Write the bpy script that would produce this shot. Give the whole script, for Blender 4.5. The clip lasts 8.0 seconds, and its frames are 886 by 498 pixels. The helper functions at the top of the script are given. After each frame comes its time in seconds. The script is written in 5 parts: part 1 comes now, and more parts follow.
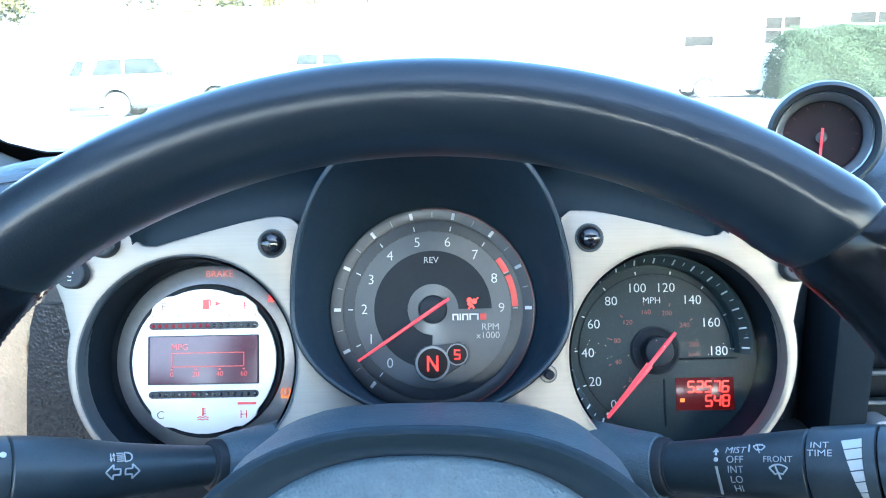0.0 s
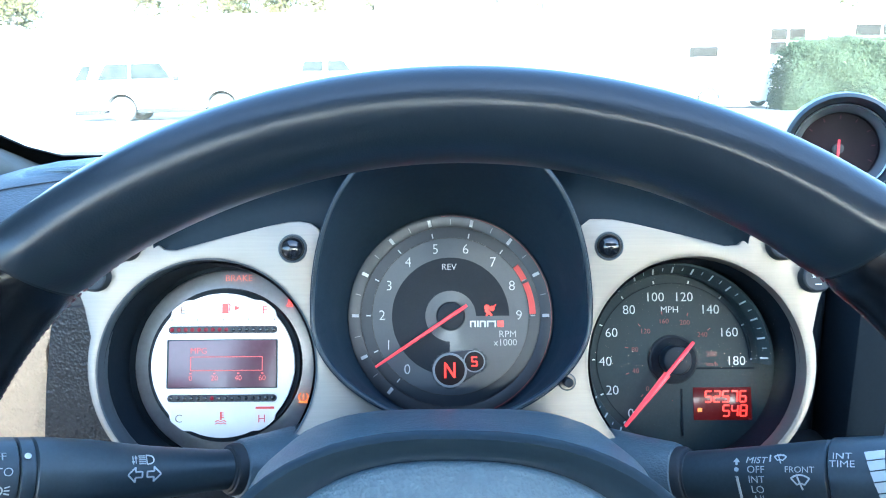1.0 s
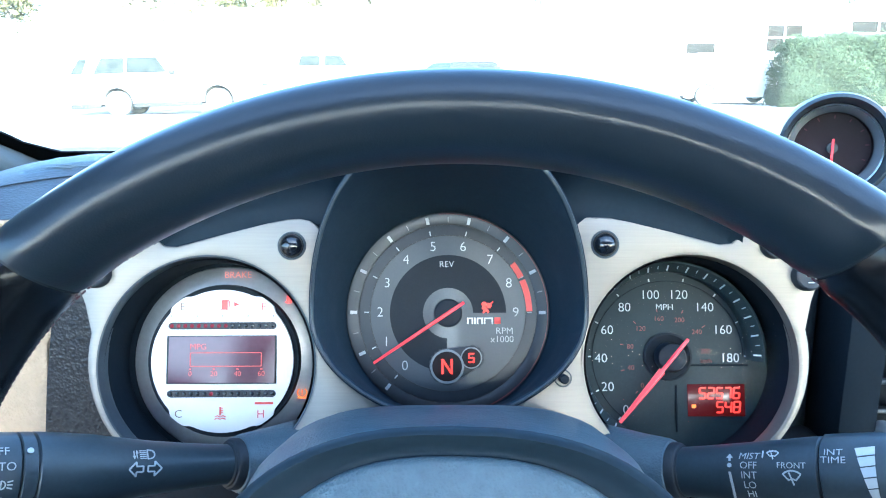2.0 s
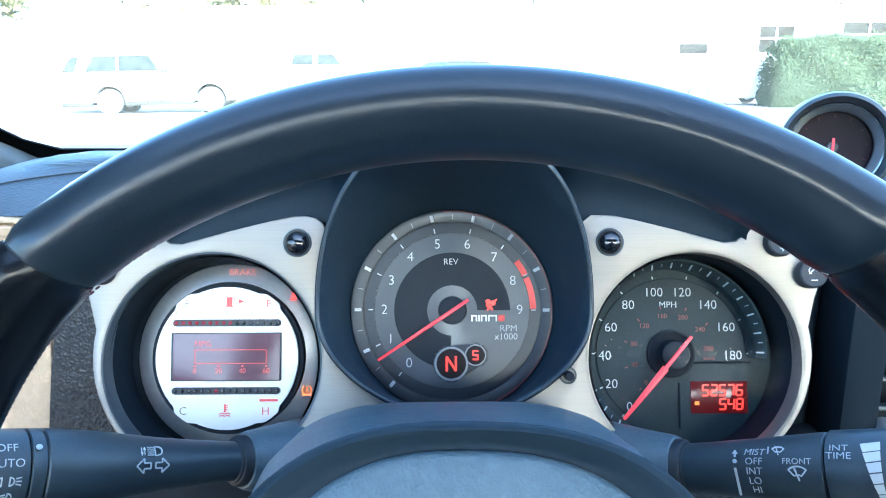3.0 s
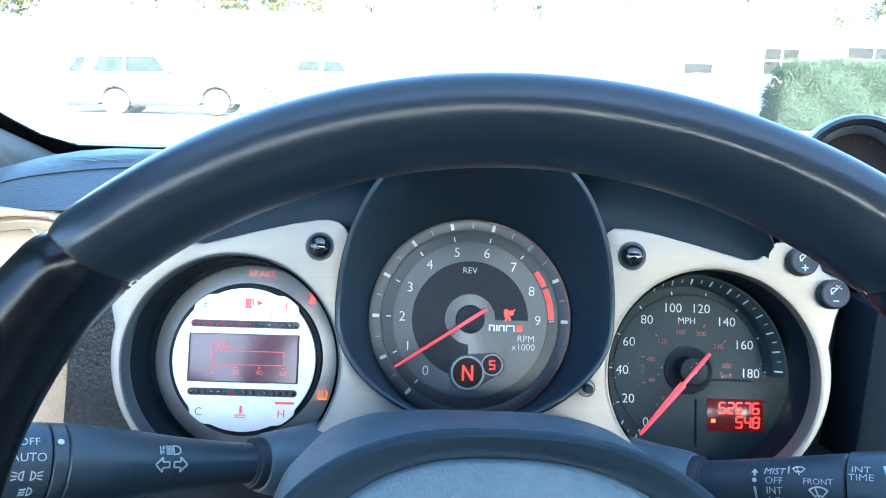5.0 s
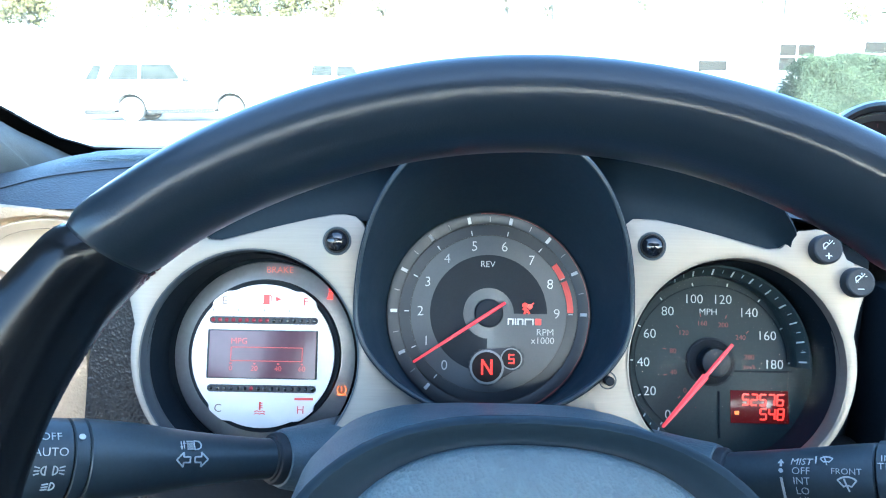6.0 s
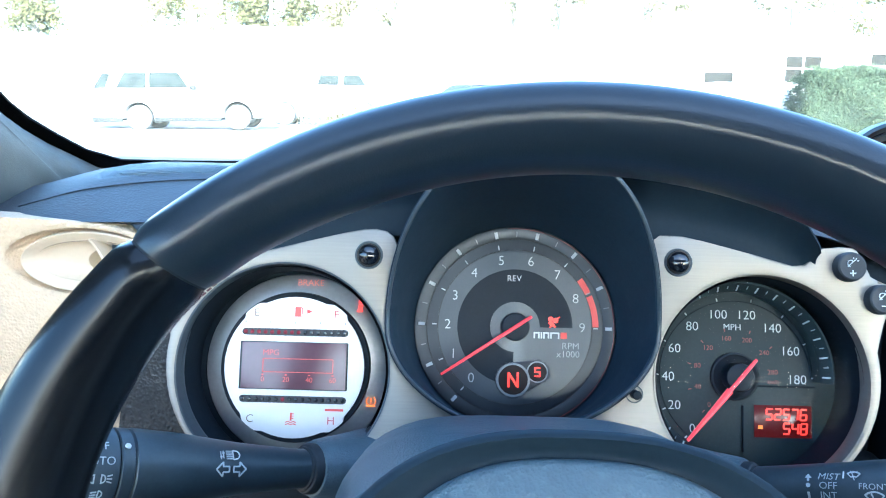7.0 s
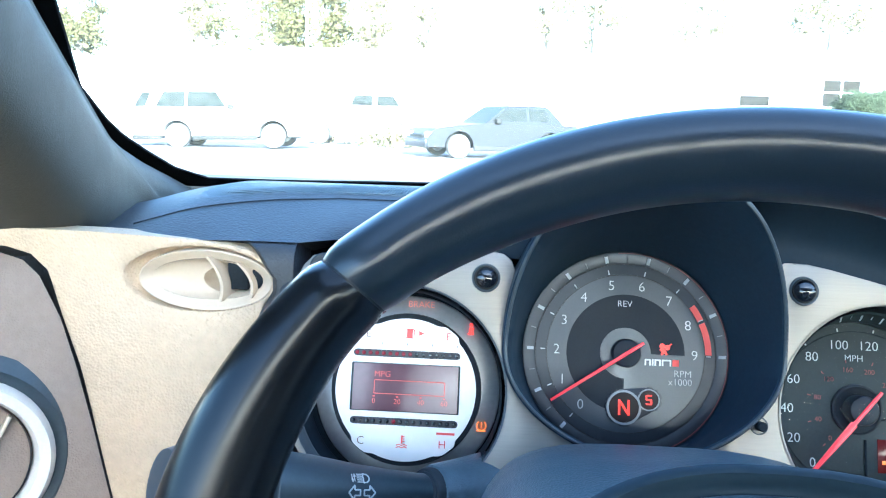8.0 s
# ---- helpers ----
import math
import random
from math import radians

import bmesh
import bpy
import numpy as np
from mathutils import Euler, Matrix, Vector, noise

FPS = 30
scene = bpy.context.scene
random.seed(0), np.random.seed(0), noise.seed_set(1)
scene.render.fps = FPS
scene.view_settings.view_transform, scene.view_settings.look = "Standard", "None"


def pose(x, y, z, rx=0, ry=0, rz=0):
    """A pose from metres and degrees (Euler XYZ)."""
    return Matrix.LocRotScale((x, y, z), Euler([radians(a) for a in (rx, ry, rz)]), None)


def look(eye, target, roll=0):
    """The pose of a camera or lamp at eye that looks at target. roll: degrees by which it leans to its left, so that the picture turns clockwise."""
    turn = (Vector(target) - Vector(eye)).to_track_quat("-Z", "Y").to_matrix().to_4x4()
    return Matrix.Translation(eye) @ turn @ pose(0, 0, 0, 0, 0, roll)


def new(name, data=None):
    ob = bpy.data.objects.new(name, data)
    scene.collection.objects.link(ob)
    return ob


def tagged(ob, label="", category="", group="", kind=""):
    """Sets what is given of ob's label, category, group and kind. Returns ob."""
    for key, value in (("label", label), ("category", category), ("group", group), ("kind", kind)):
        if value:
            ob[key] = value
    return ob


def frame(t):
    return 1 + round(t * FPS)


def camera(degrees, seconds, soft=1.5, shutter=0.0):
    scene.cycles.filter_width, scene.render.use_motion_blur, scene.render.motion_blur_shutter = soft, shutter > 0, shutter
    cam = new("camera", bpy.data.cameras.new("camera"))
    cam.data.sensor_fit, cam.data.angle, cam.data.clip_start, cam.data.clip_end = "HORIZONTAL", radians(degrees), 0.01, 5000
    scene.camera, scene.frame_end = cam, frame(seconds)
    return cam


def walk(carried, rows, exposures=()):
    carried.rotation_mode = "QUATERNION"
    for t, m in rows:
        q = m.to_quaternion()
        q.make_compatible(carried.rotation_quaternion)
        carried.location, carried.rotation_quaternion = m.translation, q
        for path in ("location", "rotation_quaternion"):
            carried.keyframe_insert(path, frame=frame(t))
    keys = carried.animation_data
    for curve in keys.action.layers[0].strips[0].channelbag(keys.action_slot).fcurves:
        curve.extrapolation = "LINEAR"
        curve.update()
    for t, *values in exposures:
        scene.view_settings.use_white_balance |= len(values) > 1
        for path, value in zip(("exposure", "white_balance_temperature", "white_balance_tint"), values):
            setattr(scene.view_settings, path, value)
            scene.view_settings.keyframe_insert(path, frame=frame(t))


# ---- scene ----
cam = camera(61.05, 8.0, 1.1)
PATH = [
    (0, (-0.00173, -0.00249, 1.08346), (0.0022, 1.9445, 0.6261), -1.04),
    (0.5, (-0.00826, -0.00440, 1.08418), (-0.0095, 1.9454, 0.6388), -0.58),
    (1, (-0.01189, -0.00396, 1.08341), (-0.0149, 1.9476, 0.6460), -0.46),
    (1.5, (-0.01245, -0.00597, 1.08610), (-0.0142, 1.9436, 0.6400), -0.33),
    (3, (-0.02030, -0.00919, 1.08474), (0.0053, 1.9391, 0.6338), 0.00),
    (3.5, (-0.04775, -0.00395, 1.08553), (-0.0250, 1.9490, 0.6548), 0.37),
    (4, (-0.03236, -0.00965, 1.08274), (0.0024, 1.9429, 0.6510), 1.00),
    (4.5, (-0.03035, -0.00985, 1.08312), (0.0124, 1.9431, 0.6539), 1.90),
    (5.8, (-0.04172, -0.00750, 1.07992), (-0.0473, 1.9485, 0.6627), 1.17),
    (6, (-0.03536, -0.00774, 1.07704), (-0.0482, 1.9479, 0.6585), 0.89),
    (6.5, (-0.04486, -0.00853, 1.07949), (-0.0721, 1.9481, 0.6662), 0.79),
    (7, (-0.05055, -0.01580, 1.08172), (-0.0764, 1.9447, 0.6873), 1.21),
    (7.5, (-0.06948, -0.01820, 1.08189), (-0.1040, 1.9467, 0.7105), 1.67),
    (8, (-0.10406, -0.01401, 1.08130), (-0.2084, 1.9535, 0.7378), 1.75),
]
walk(cam, [(t, look(eye, target, roll)) for t, eye, target, roll in PATH], [(0, 3.33, 4800, 0), (4.5, 3.25, 4800, 0), (6.5, 3.15, 4800, 0), (8.0, 3.07, 4800, 0)])

# ---- light ----
SUN = Vector((0.25, -0.90, 0.36)).normalized()
world = bpy.data.worlds.new("sky")
scene.world = world
world.use_nodes = True
wn = world.node_tree.nodes
sky = wn.new("ShaderNodeTexSky")
sky.sky_type = "NISHITA"
sky.sun_disc = False
sky.sun_elevation = math.asin(SUN.z)
sky.sun_rotation = math.atan2(SUN.x, SUN.y)
sky.dust_density = 2.0
wn["Background"].inputs["Strength"].default_value = 0.15
world.node_tree.links.new(sky.outputs["Color"], wn["Background"].inputs["Color"])
sun_data = bpy.data.lights.new("sun", "SUN")
sun_data.energy, sun_data.angle, sun_data.color = 4.5, radians(0.5), (1.0, 0.94, 0.85)
sun = new("sun", sun_data)
sun.matrix_world = look((0, 0, 30), Vector((0, 0, 30)) - SUN)


# ---- materials ----
def mat(name, base, rough=0.5, metal=0.0, vary=0.12, scale=40.0, bump=0.0, bump_scale=900.0, stretch=(1, 1, 1), emit=None, power=0.0, coat=0.0, spec=0.5, blotch=None):
    m = bpy.data.materials.new(name)
    m.use_nodes = True
    n, l = m.node_tree.nodes, m.node_tree.links
    b = n["Principled BSDF"]
    b.inputs["Roughness"].default_value = rough
    b.inputs["Metallic"].default_value = metal
    b.inputs["Coat Weight"].default_value = coat
    b.inputs["Specular IOR Level"].default_value = spec
    tc = n.new("ShaderNodeTexCoord")
    mp = n.new("ShaderNodeMapping")
    mp.inputs["Scale"].default_value = stretch
    l.new(tc.outputs["Object"], mp.inputs["Vector"])
    if vary > 0:
        big = n.new("ShaderNodeTexNoise")
        big.inputs["Scale"].default_value = scale
        big.inputs["Detail"].default_value = 4
        fine = n.new("ShaderNodeTexNoise")
        fine.inputs["Scale"].default_value = scale * 9
        fine.inputs["Detail"].default_value = 3
        for t in (big, fine):
            l.new(mp.outputs["Vector"], t.inputs["Vector"])
        both = n.new("ShaderNodeMath")
        both.operation = "ADD"
        l.new(big.outputs["Fac"], both.inputs[0])
        l.new(fine.outputs["Fac"], both.inputs[1])
        ramp = n.new("ShaderNodeMapRange")
        ramp.inputs["From Min"].default_value, ramp.inputs["From Max"].default_value = 0.6, 1.4
        l.new(both.outputs[0], ramp.inputs["Value"])
        mix = n.new("ShaderNodeMix")
        mix.data_type = "RGBA"
        lo = [max(0, c * (1 - vary)) for c in base]
        hi = [min(1, c * (1 + vary)) for c in base] if blotch is None else blotch
        mix.inputs["A"].default_value, mix.inputs["B"].default_value = (*lo, 1), (*hi, 1)
        l.new(ramp.outputs["Result"], mix.inputs["Factor"])
        l.new(mix.outputs["Result"], b.inputs["Base Color"])
        rr = n.new("ShaderNodeMapRange")
        rr.inputs["From Min"].default_value, rr.inputs["From Max"].default_value = 0.3, 0.7
        rr.inputs["To Min"].default_value, rr.inputs["To Max"].default_value = max(0.02, rough - min(0.07, vary * 0.4)), min(1, rough + min(0.07, vary * 0.4))
        l.new(big.outputs["Fac"], rr.inputs["Value"])
        l.new(rr.outputs["Result"], b.inputs["Roughness"])
    else:
        b.inputs["Base Color"].default_value = (*base, 1)
    if bump > 0:
        v = n.new("ShaderNodeTexVoronoi")
        v.inputs["Scale"].default_value = bump_scale
        l.new(mp.outputs["Vector"], v.inputs["Vector"])
        nz = n.new("ShaderNodeTexNoise")
        nz.inputs["Scale"].default_value = bump_scale * 0.6
        l.new(mp.outputs["Vector"], nz.inputs["Vector"])
        add = n.new("ShaderNodeMath")
        add.operation = "ADD"
        l.new(v.outputs["Distance"], add.inputs[0])
        l.new(nz.outputs["Fac"], add.inputs[1])
        bp = n.new("ShaderNodeBump")
        bp.inputs["Strength"].default_value = bump
        bp.inputs["Distance"].default_value = 0.35 / bump_scale
        l.new(add.outputs[0], bp.inputs["Height"])
        l.new(bp.outputs["Normal"], b.inputs["Normal"])
    if emit:
        b.inputs["Emission Color"].default_value = (*emit, 1)
        b.inputs["Emission Strength"].default_value = power
    return m


def brushed(name, base, rough):
    """Brushed metal: fine grain along x, with a faint waviness."""
    m = mat(name, base, rough, 0.75, 0.10, 120.0, 0.0, stretch=(0.05, 6, 1))
    n, l = m.node_tree.nodes, m.node_tree.links
    nz = n.new("ShaderNodeTexNoise")
    nz.inputs["Scale"].default_value = 420
    mp = n.new("ShaderNodeMapping")
    mp.inputs["Scale"].default_value = (0.03, 4, 1)
    tc = n.new("ShaderNodeTexCoord")
    l.new(tc.outputs["Object"], mp.inputs["Vector"])
    l.new(mp.outputs["Vector"], nz.inputs["Vector"])
    bp = n.new("ShaderNodeBump")
    bp.inputs["Strength"].default_value = 0.12
    bp.inputs["Distance"].default_value = 0.0004
    l.new(nz.outputs["Fac"], bp.inputs["Height"])
    l.new(bp.outputs["Normal"], n["Principled BSDF"].inputs["Normal"])
    return m


def spun(name, base, rough, metal):
    """Metal turned on a lathe: its gloss spreads across the fine round grooves."""
    m = mat(name, base, rough, metal, 0.07, 90)
    n, l = m.node_tree.nodes, m.node_tree.links
    t = n.new("ShaderNodeTangent")
    t.direction_type, t.axis = "RADIAL", "Z"
    b = n["Principled BSDF"]
    b.inputs["Anisotropic"].default_value = 0.8
    l.new(t.outputs["Tangent"], b.inputs["Tangent"])
    return m


def glass(name, dust, gloss_rough=0.02, tint=(1, 1, 1), scale=60.0, gloss=0.04, steepest=0.45):
    """A clear pane: see-through, with a mirror gloss by angle and a thin film of dust."""
    m = bpy.data.materials.new(name)
    m.use_nodes = True
    n, l = m.node_tree.nodes, m.node_tree.links
    n.remove(n["Principled BSDF"])
    out = n["Material Output"]
    clear, shine, film = n.new("ShaderNodeBsdfTransparent"), n.new("ShaderNodeBsdfGlossy"), n.new("ShaderNodeBsdfTranslucent")
    clear.inputs["Color"].default_value = (*tint, 1)
    shine.inputs["Roughness"].default_value = gloss_rough
    film.inputs["Color"].default_value = (0.95, 0.72, 0.42, 1)
    lw = n.new("ShaderNodeLayerWeight")
    lw.inputs["Blend"].default_value = 0.5
    steep, fr = n.new("ShaderNodeMath"), n.new("ShaderNodeMath")
    steep.operation, fr.operation = "POWER", "MULTIPLY_ADD"
    steep.inputs[1].default_value = 4.0
    fr.inputs[1].default_value, fr.inputs[2].default_value = steepest, gloss
    l.new(lw.outputs["Facing"], steep.inputs[0])
    l.new(steep.outputs[0], fr.inputs[0])
    a, b = n.new("ShaderNodeMixShader"), n.new("ShaderNodeMixShader")
    l.new(fr.outputs[0], a.inputs["Fac"])
    l.new(clear.outputs[0], a.inputs[1])
    l.new(shine.outputs[0], a.inputs[2])
    nz = n.new("ShaderNodeTexNoise")
    nz.inputs["Scale"].default_value = scale
    nz.inputs["Detail"].default_value = 6
    mr = n.new("ShaderNodeMapRange")
    mr.inputs["From Min"].default_value, mr.inputs["From Max"].default_value = 0.3, 0.75
    mr.inputs["To Min"].default_value, mr.inputs["To Max"].default_value = dust * 0.6, dust * 1.6
    tc = n.new("ShaderNodeTexCoord")
    l.new(tc.outputs["Object"], nz.inputs["Vector"])
    l.new(nz.outputs["Fac"], mr.inputs["Value"])
    l.new(mr.outputs["Result"], b.inputs["Fac"])
    l.new(a.outputs[0], b.inputs[1])
    l.new(film.outputs[0], b.inputs[2])
    l.new(b.outputs[0], out.inputs["Surface"])
    return m


# Haze is put into the upper rim's blue lift; the grips stay darker.
LEATHER = mat("hazed_black_leather", (0.0118, 0.0185, 0.0280), 0.30, 0, 0.0, 30, 0.09, 1300, spec=0.5)
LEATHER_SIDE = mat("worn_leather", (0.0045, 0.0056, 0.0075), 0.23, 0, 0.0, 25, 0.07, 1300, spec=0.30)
GRAINED = mat("grained_black_plastic", (0.082, 0.114, 0.136), 0.36, 0, 0.14, 30, 0.60, 900)
# Near copy of the grained plastic, its colour lifted for skylight on the pad.
HORN_SKIN = mat("skylit_horn_skin", (0.090, 0.123, 0.146), 0.36, 0, 0.15, 30, 0.70, 800)
SMOOTH = mat("satin_black_plastic", (0.037, 0.050, 0.060), 0.36, 0, 0.15, 60, 0.06, 2500)
MATTE = mat("matte_black_plastic", (0.010, 0.014, 0.019), 0.62, 0, 0.2, 50, 0.15, 1500, spec=0.2)
PAD = mat("soft_black_dash", (0.031, 0.034, 0.039), 0.50, 0, 0.12, 12, 0.45, 600)
BEIGE = mat("beige_grained_vinyl", (0.55, 0.42, 0.28), 0.6, 0, 0.10, 20, 0.85, 560)
BEIGE_PL = mat("beige_smooth_plastic", (0.54, 0.44, 0.32), 0.4, 0, 0.05, 40)
TAUPE = mat("taupe_door_vinyl", (0.26, 0.20, 0.155), 0.65, 0, 0.1, 20, 0.6, 700)
HEADLINER = mat("pale_headliner", (0.34, 0.33, 0.31), 0.9, 0, 0.06, 30, 0.3, 900)
GREY_TRIM = mat("grey_woven_trim", (0.060, 0.059, 0.049), 0.66, 0, 0.15, 60, 0.4, 1100, spec=0.3)
ALU = brushed("brushed_aluminium", (0.265, 0.244, 0.214), 0.48)
COWL = mat("cowl_plastic", (0.021, 0.035, 0.052), 0.60, 0, 0.15, 40, 0.08, 2000, spec=0.15)
RING_PAINT = mat("silver_painted_ring", (0.80, 0.76, 0.69), 0.35, 0.2, 0.05, 60)
SPARKLE = mat("coarse_grained_plastic", (0.020, 0.023, 0.027), 0.40, 0, 0.2, 40, 1.0, 520, spec=0.4)
CHROME = mat("satin_chrome", (0.42, 0.41, 0.39), 0.22, 1.0, 0.05, 60)
DOME = mat("gloss_black_dome", (0.012, 0.014, 0.018), 0.12, 0, 0.1, 60, coat=0.5)
DIAL_RIM = spun("charcoal_dial_ring", (0.050, 0.056, 0.064), 0.38, 0.7)
DIAL_MID = spun("grey_dial_ring", (0.078, 0.087, 0.097), 0.38, 0.7)
DIAL_DARK = mat("dark_dial_face", (0.008, 0.013, 0.020), 0.5, 0, 0.12, 90, spec=0.2)
SPEEDO = mat("black_speedo_face", (0.020, 0.031, 0.034), 0.5, 0, 0.15, 70, spec=0.2)
SILVER_FACE = mat("silver_gauge_face", (0.80, 0.775, 0.73), 0.45, 0.15, 0.03, 200)
WHITE_INK = mat("white_print", (0.52, 0.54, 0.54), 0.5, 0, 0.04, 300)
PALE_INK = mat("pale_grey_print", (0.42, 0.44, 0.46), 0.5, 0, 0.05, 300)
GREY_INK = mat("grey_print", (0.20, 0.21, 0.22), 0.5, 0, 0.05, 300)
TAN_INK = mat("tan_print", (0.14, 0.085, 0.05), 0.5, 0, 0.05, 300)
RED_INK = mat("red_print", (0.75, 0.10, 0.08), 0.5, 0, 0.05, 300)
DIM_RED = mat("dim_red_print", (0.22, 0.045, 0.04), 0.5, 0, 0.05, 300)
BLACK_INK = mat("black_print", (0.02, 0.02, 0.02), 0.5, 0, 0.1, 300)
NEEDLE = mat("red_needle", (0.85, 0.06, 0.08), 0.4, 0, 0.04, 200, emit=(1, 0.03, 0.05), power=0.05)
RED_GLOW = mat("lit_red_segment", (0.5, 0.02, 0.01), 0.4, 0, 0.03, 200, emit=(1.0, 0.035, 0.02), power=0.24)
LAMP_LIT = mat("small_red_lamp", (0.12, 0.01, 0.02), 0.2, 0, 0.03, 200, emit=(1.0, 0.03, 0.05), power=0.02)
BRAKE_GLOW = mat("pale_orange_lamp", (0.6, 0.25, 0.2), 0.4, 0, 0.03, 200, emit=(1.0, 0.22, 0.12), power=0.10)
RED_DIM_GLOW = mat("faint_red_display", (0.3, 0.03, 0.03), 0.4, 0, 0.03, 200, emit=(1.0, 0.06, 0.05), power=0.09)
AMBER_GLOW = mat("lit_amber_lamp", (0.5, 0.12, 0.02), 0.4, 0, 0.03, 200, emit=(1.0, 0.16, 0.01), power=0.24)
LCD = mat("plum_lcd", (0.055, 0.022, 0.036), 0.16, 0, 0.15, 30, emit=(0.35, 0.05, 0.09), power=0.012)
LCD_RED = mat("deep_red_lcd", (0.035, 0.006, 0.007), 0.2, 0, 0.15, 60, emit=(0.5, 0.02, 0.02), power=0.016)
LCD_BLACK = mat("black_lcd", (0.010, 0.007, 0.008), 0.4, 0, 0.1, 60, spec=0.2)
SEAM_RED = mat("dark_red_thread", (0.075, 0.018, 0.030), 0.7, 0, 0.2, 300)
FRIT_INK = mat("black_ceramic_print", (0.006, 0.006, 0.007), 0.85, 0, 0.1, 60, spec=0.08)
LAMP_RING = mat("smoked_metal_ring", (0.30, 0.31, 0.325), 0.36, 0.6, 0.1, 40)
WELL = mat("flat_black_well", (0.010, 0.015, 0.021), 0.8, 0, 0.15, 60, spec=0.1)
VISOR = mat("black_visor_plastic", (0.012, 0.022, 0.034), 0.6, 0, 0.12, 40, spec=0.2)
CONE = mat("satin_grey_cone", (0.20, 0.22, 0.24), 0.4, 0.2, 0.06, 60)
RUBBER = mat("black_rubber", (0.014, 0.019, 0.025), 0.6, 0, 0.2, 60, 0.1, 800)
# This dust film also stands in for the glare veil over the street.
WINDSCREEN = glass("windscreen_glass", 0.088, scale=14.0)
LENS = glass("gauge_lens", 0.0005, 0.10, scale=300, gloss=0.0015, steepest=0.04)


# ---- mesh helpers ----
def part(name, bm, material, parent=None, label="", smooth=True):
    me = bpy.data.meshes.new(name)
    bmesh.ops.recalc_face_normals(bm, faces=bm.faces)
    bm.to_mesh(me)
    bm.free()
    me.materials.append(material)
    if smooth:
        me.polygons.foreach_set("use_smooth", [True] * len(me.polygons))
        me.set_sharp_from_angle(angle=radians(35))
    ob = new(name, me)
    ob.parent = parent
    if label:
        tagged(ob, label)
    return ob


def thing(name, m, label, category, group="", kind=""):
    ob = new(name)
    ob.matrix_world = m
    ob.empty_display_size = 0.02
    return tagged(ob, label, category, group, kind)


def box(bm, x0, x1, y0, y1, z0, z1, bevel=0.0, seg=2):
    m = Matrix.Translation(((x0 + x1) / 2, (y0 + y1) / 2, (z0 + z1) / 2)) @ Matrix.Diagonal((x1 - x0, y1 - y0, z1 - z0, 1))
    vs = bmesh.ops.create_cube(bm, size=1.0, matrix=m)["verts"]
    if bevel > 0:
        es = list({e for v in vs for e in v.link_edges})
        bmesh.ops.bevel(bm, geom=es, offset=bevel, segments=seg, affect="EDGES", profile=0.5)
    return bm


def loft(bm, rings, closed=True, cap0=False, cap1=False, loop=False):
    """Skins a row of rings of equal length; closed: each ring closes on itself; loop: the last ring joins the first."""
    vs = [[bm.verts.new(p) for p in r] for r in rings]
    n = len(rings[0])
    pairs = list(zip(vs, vs[1:])) + ([(vs[-1], vs[0])] if loop else [])
    for a, b in pairs:
        for i in range(n if closed else n - 1):
            j = (i + 1) % n
            bm.faces.new((a[i], a[j], b[j], b[i]))
    if cap0:
        bm.faces.new(vs[0])
    if cap1:
        bm.faces.new(vs[-1])
    return bm


def circle(r, z, n=64, cx=0.0, cy=0.0, a0=0.0):
    return [(cx + r * math.cos(a0 + 2 * math.pi * i / n), cy + r * math.sin(a0 + 2 * math.pi * i / n), z) for i in range(n)]


def turned(bm, profile, n=64, cx=0.0, cy=0.0, cap0=False, cap1=False):
    """A body of revolution round z through (cx, cy), from (radius, z) pairs."""
    return loft(bm, [circle(r, z, n, cx, cy) for r, z in profile], True, cap0, cap1)


def plate(bm, outline, z0, z1, holes=(), bevel=0.0):
    """A flat plate from an outline and holes in xy, with thickness from z0 to z1."""
    edges, tops = [], []
    for loop_pts in (outline, *holes):
        vs = [bm.verts.new((x, y, z1)) for x, y in loop_pts]
        tops.append(vs)
        edges += [bm.edges.new((vs[i], vs[(i + 1) % len(vs)])) for i in range(len(vs))]
    made = bmesh.ops.triangle_fill(bm, edges=edges, use_beauty=True, use_dissolve=False, normal=(0, 0, 1))
    faces = [g for g in made["geom"] if isinstance(g, bmesh.types.BMFace)]
    for vs in tops:
        low = [bm.verts.new((v.co.x, v.co.y, z0)) for v in vs]
        for i in range(len(vs)):
            j = (i + 1) % len(vs)
            bm.faces.new((vs[i], vs[j], low[j], low[i]))
    if bevel > 0:
        rim = [e for e in bm.edges if len(e.link_faces) == 2 and abs(e.verts[0].co.z - z1) < 1e-7 and abs(e.verts[1].co.z - z1) < 1e-7 and sum(f in faces for f in e.link_faces) == 1]
        bmesh.ops.bevel(bm, geom=rim, offset=bevel, segments=2, affect="EDGES", profile=0.5)
    return bm


def arc_band(bm, cx, cy, r0, r1, a0, a1, z, n=40, thick=0.0004):
    """A flat arc, angles in degrees, lying on z with a little thickness."""
    rings = []
    for i in range(n + 1):
        a = radians(a0 + (a1 - a0) * i / n)
        c, s = math.cos(a), math.sin(a)
        rings.append([(cx + r0 * c, cy + r0 * s, z), (cx + r1 * c, cy + r1 * s, z), (cx + r1 * c, cy + r1 * s, z + thick), (cx + r0 * c, cy + r0 * s, z + thick)])
    whole = abs(abs(a1 - a0) - 360) < 1e-6
    return loft(bm, rings[:-1] if whole else rings, True, not whole, not whole, whole)


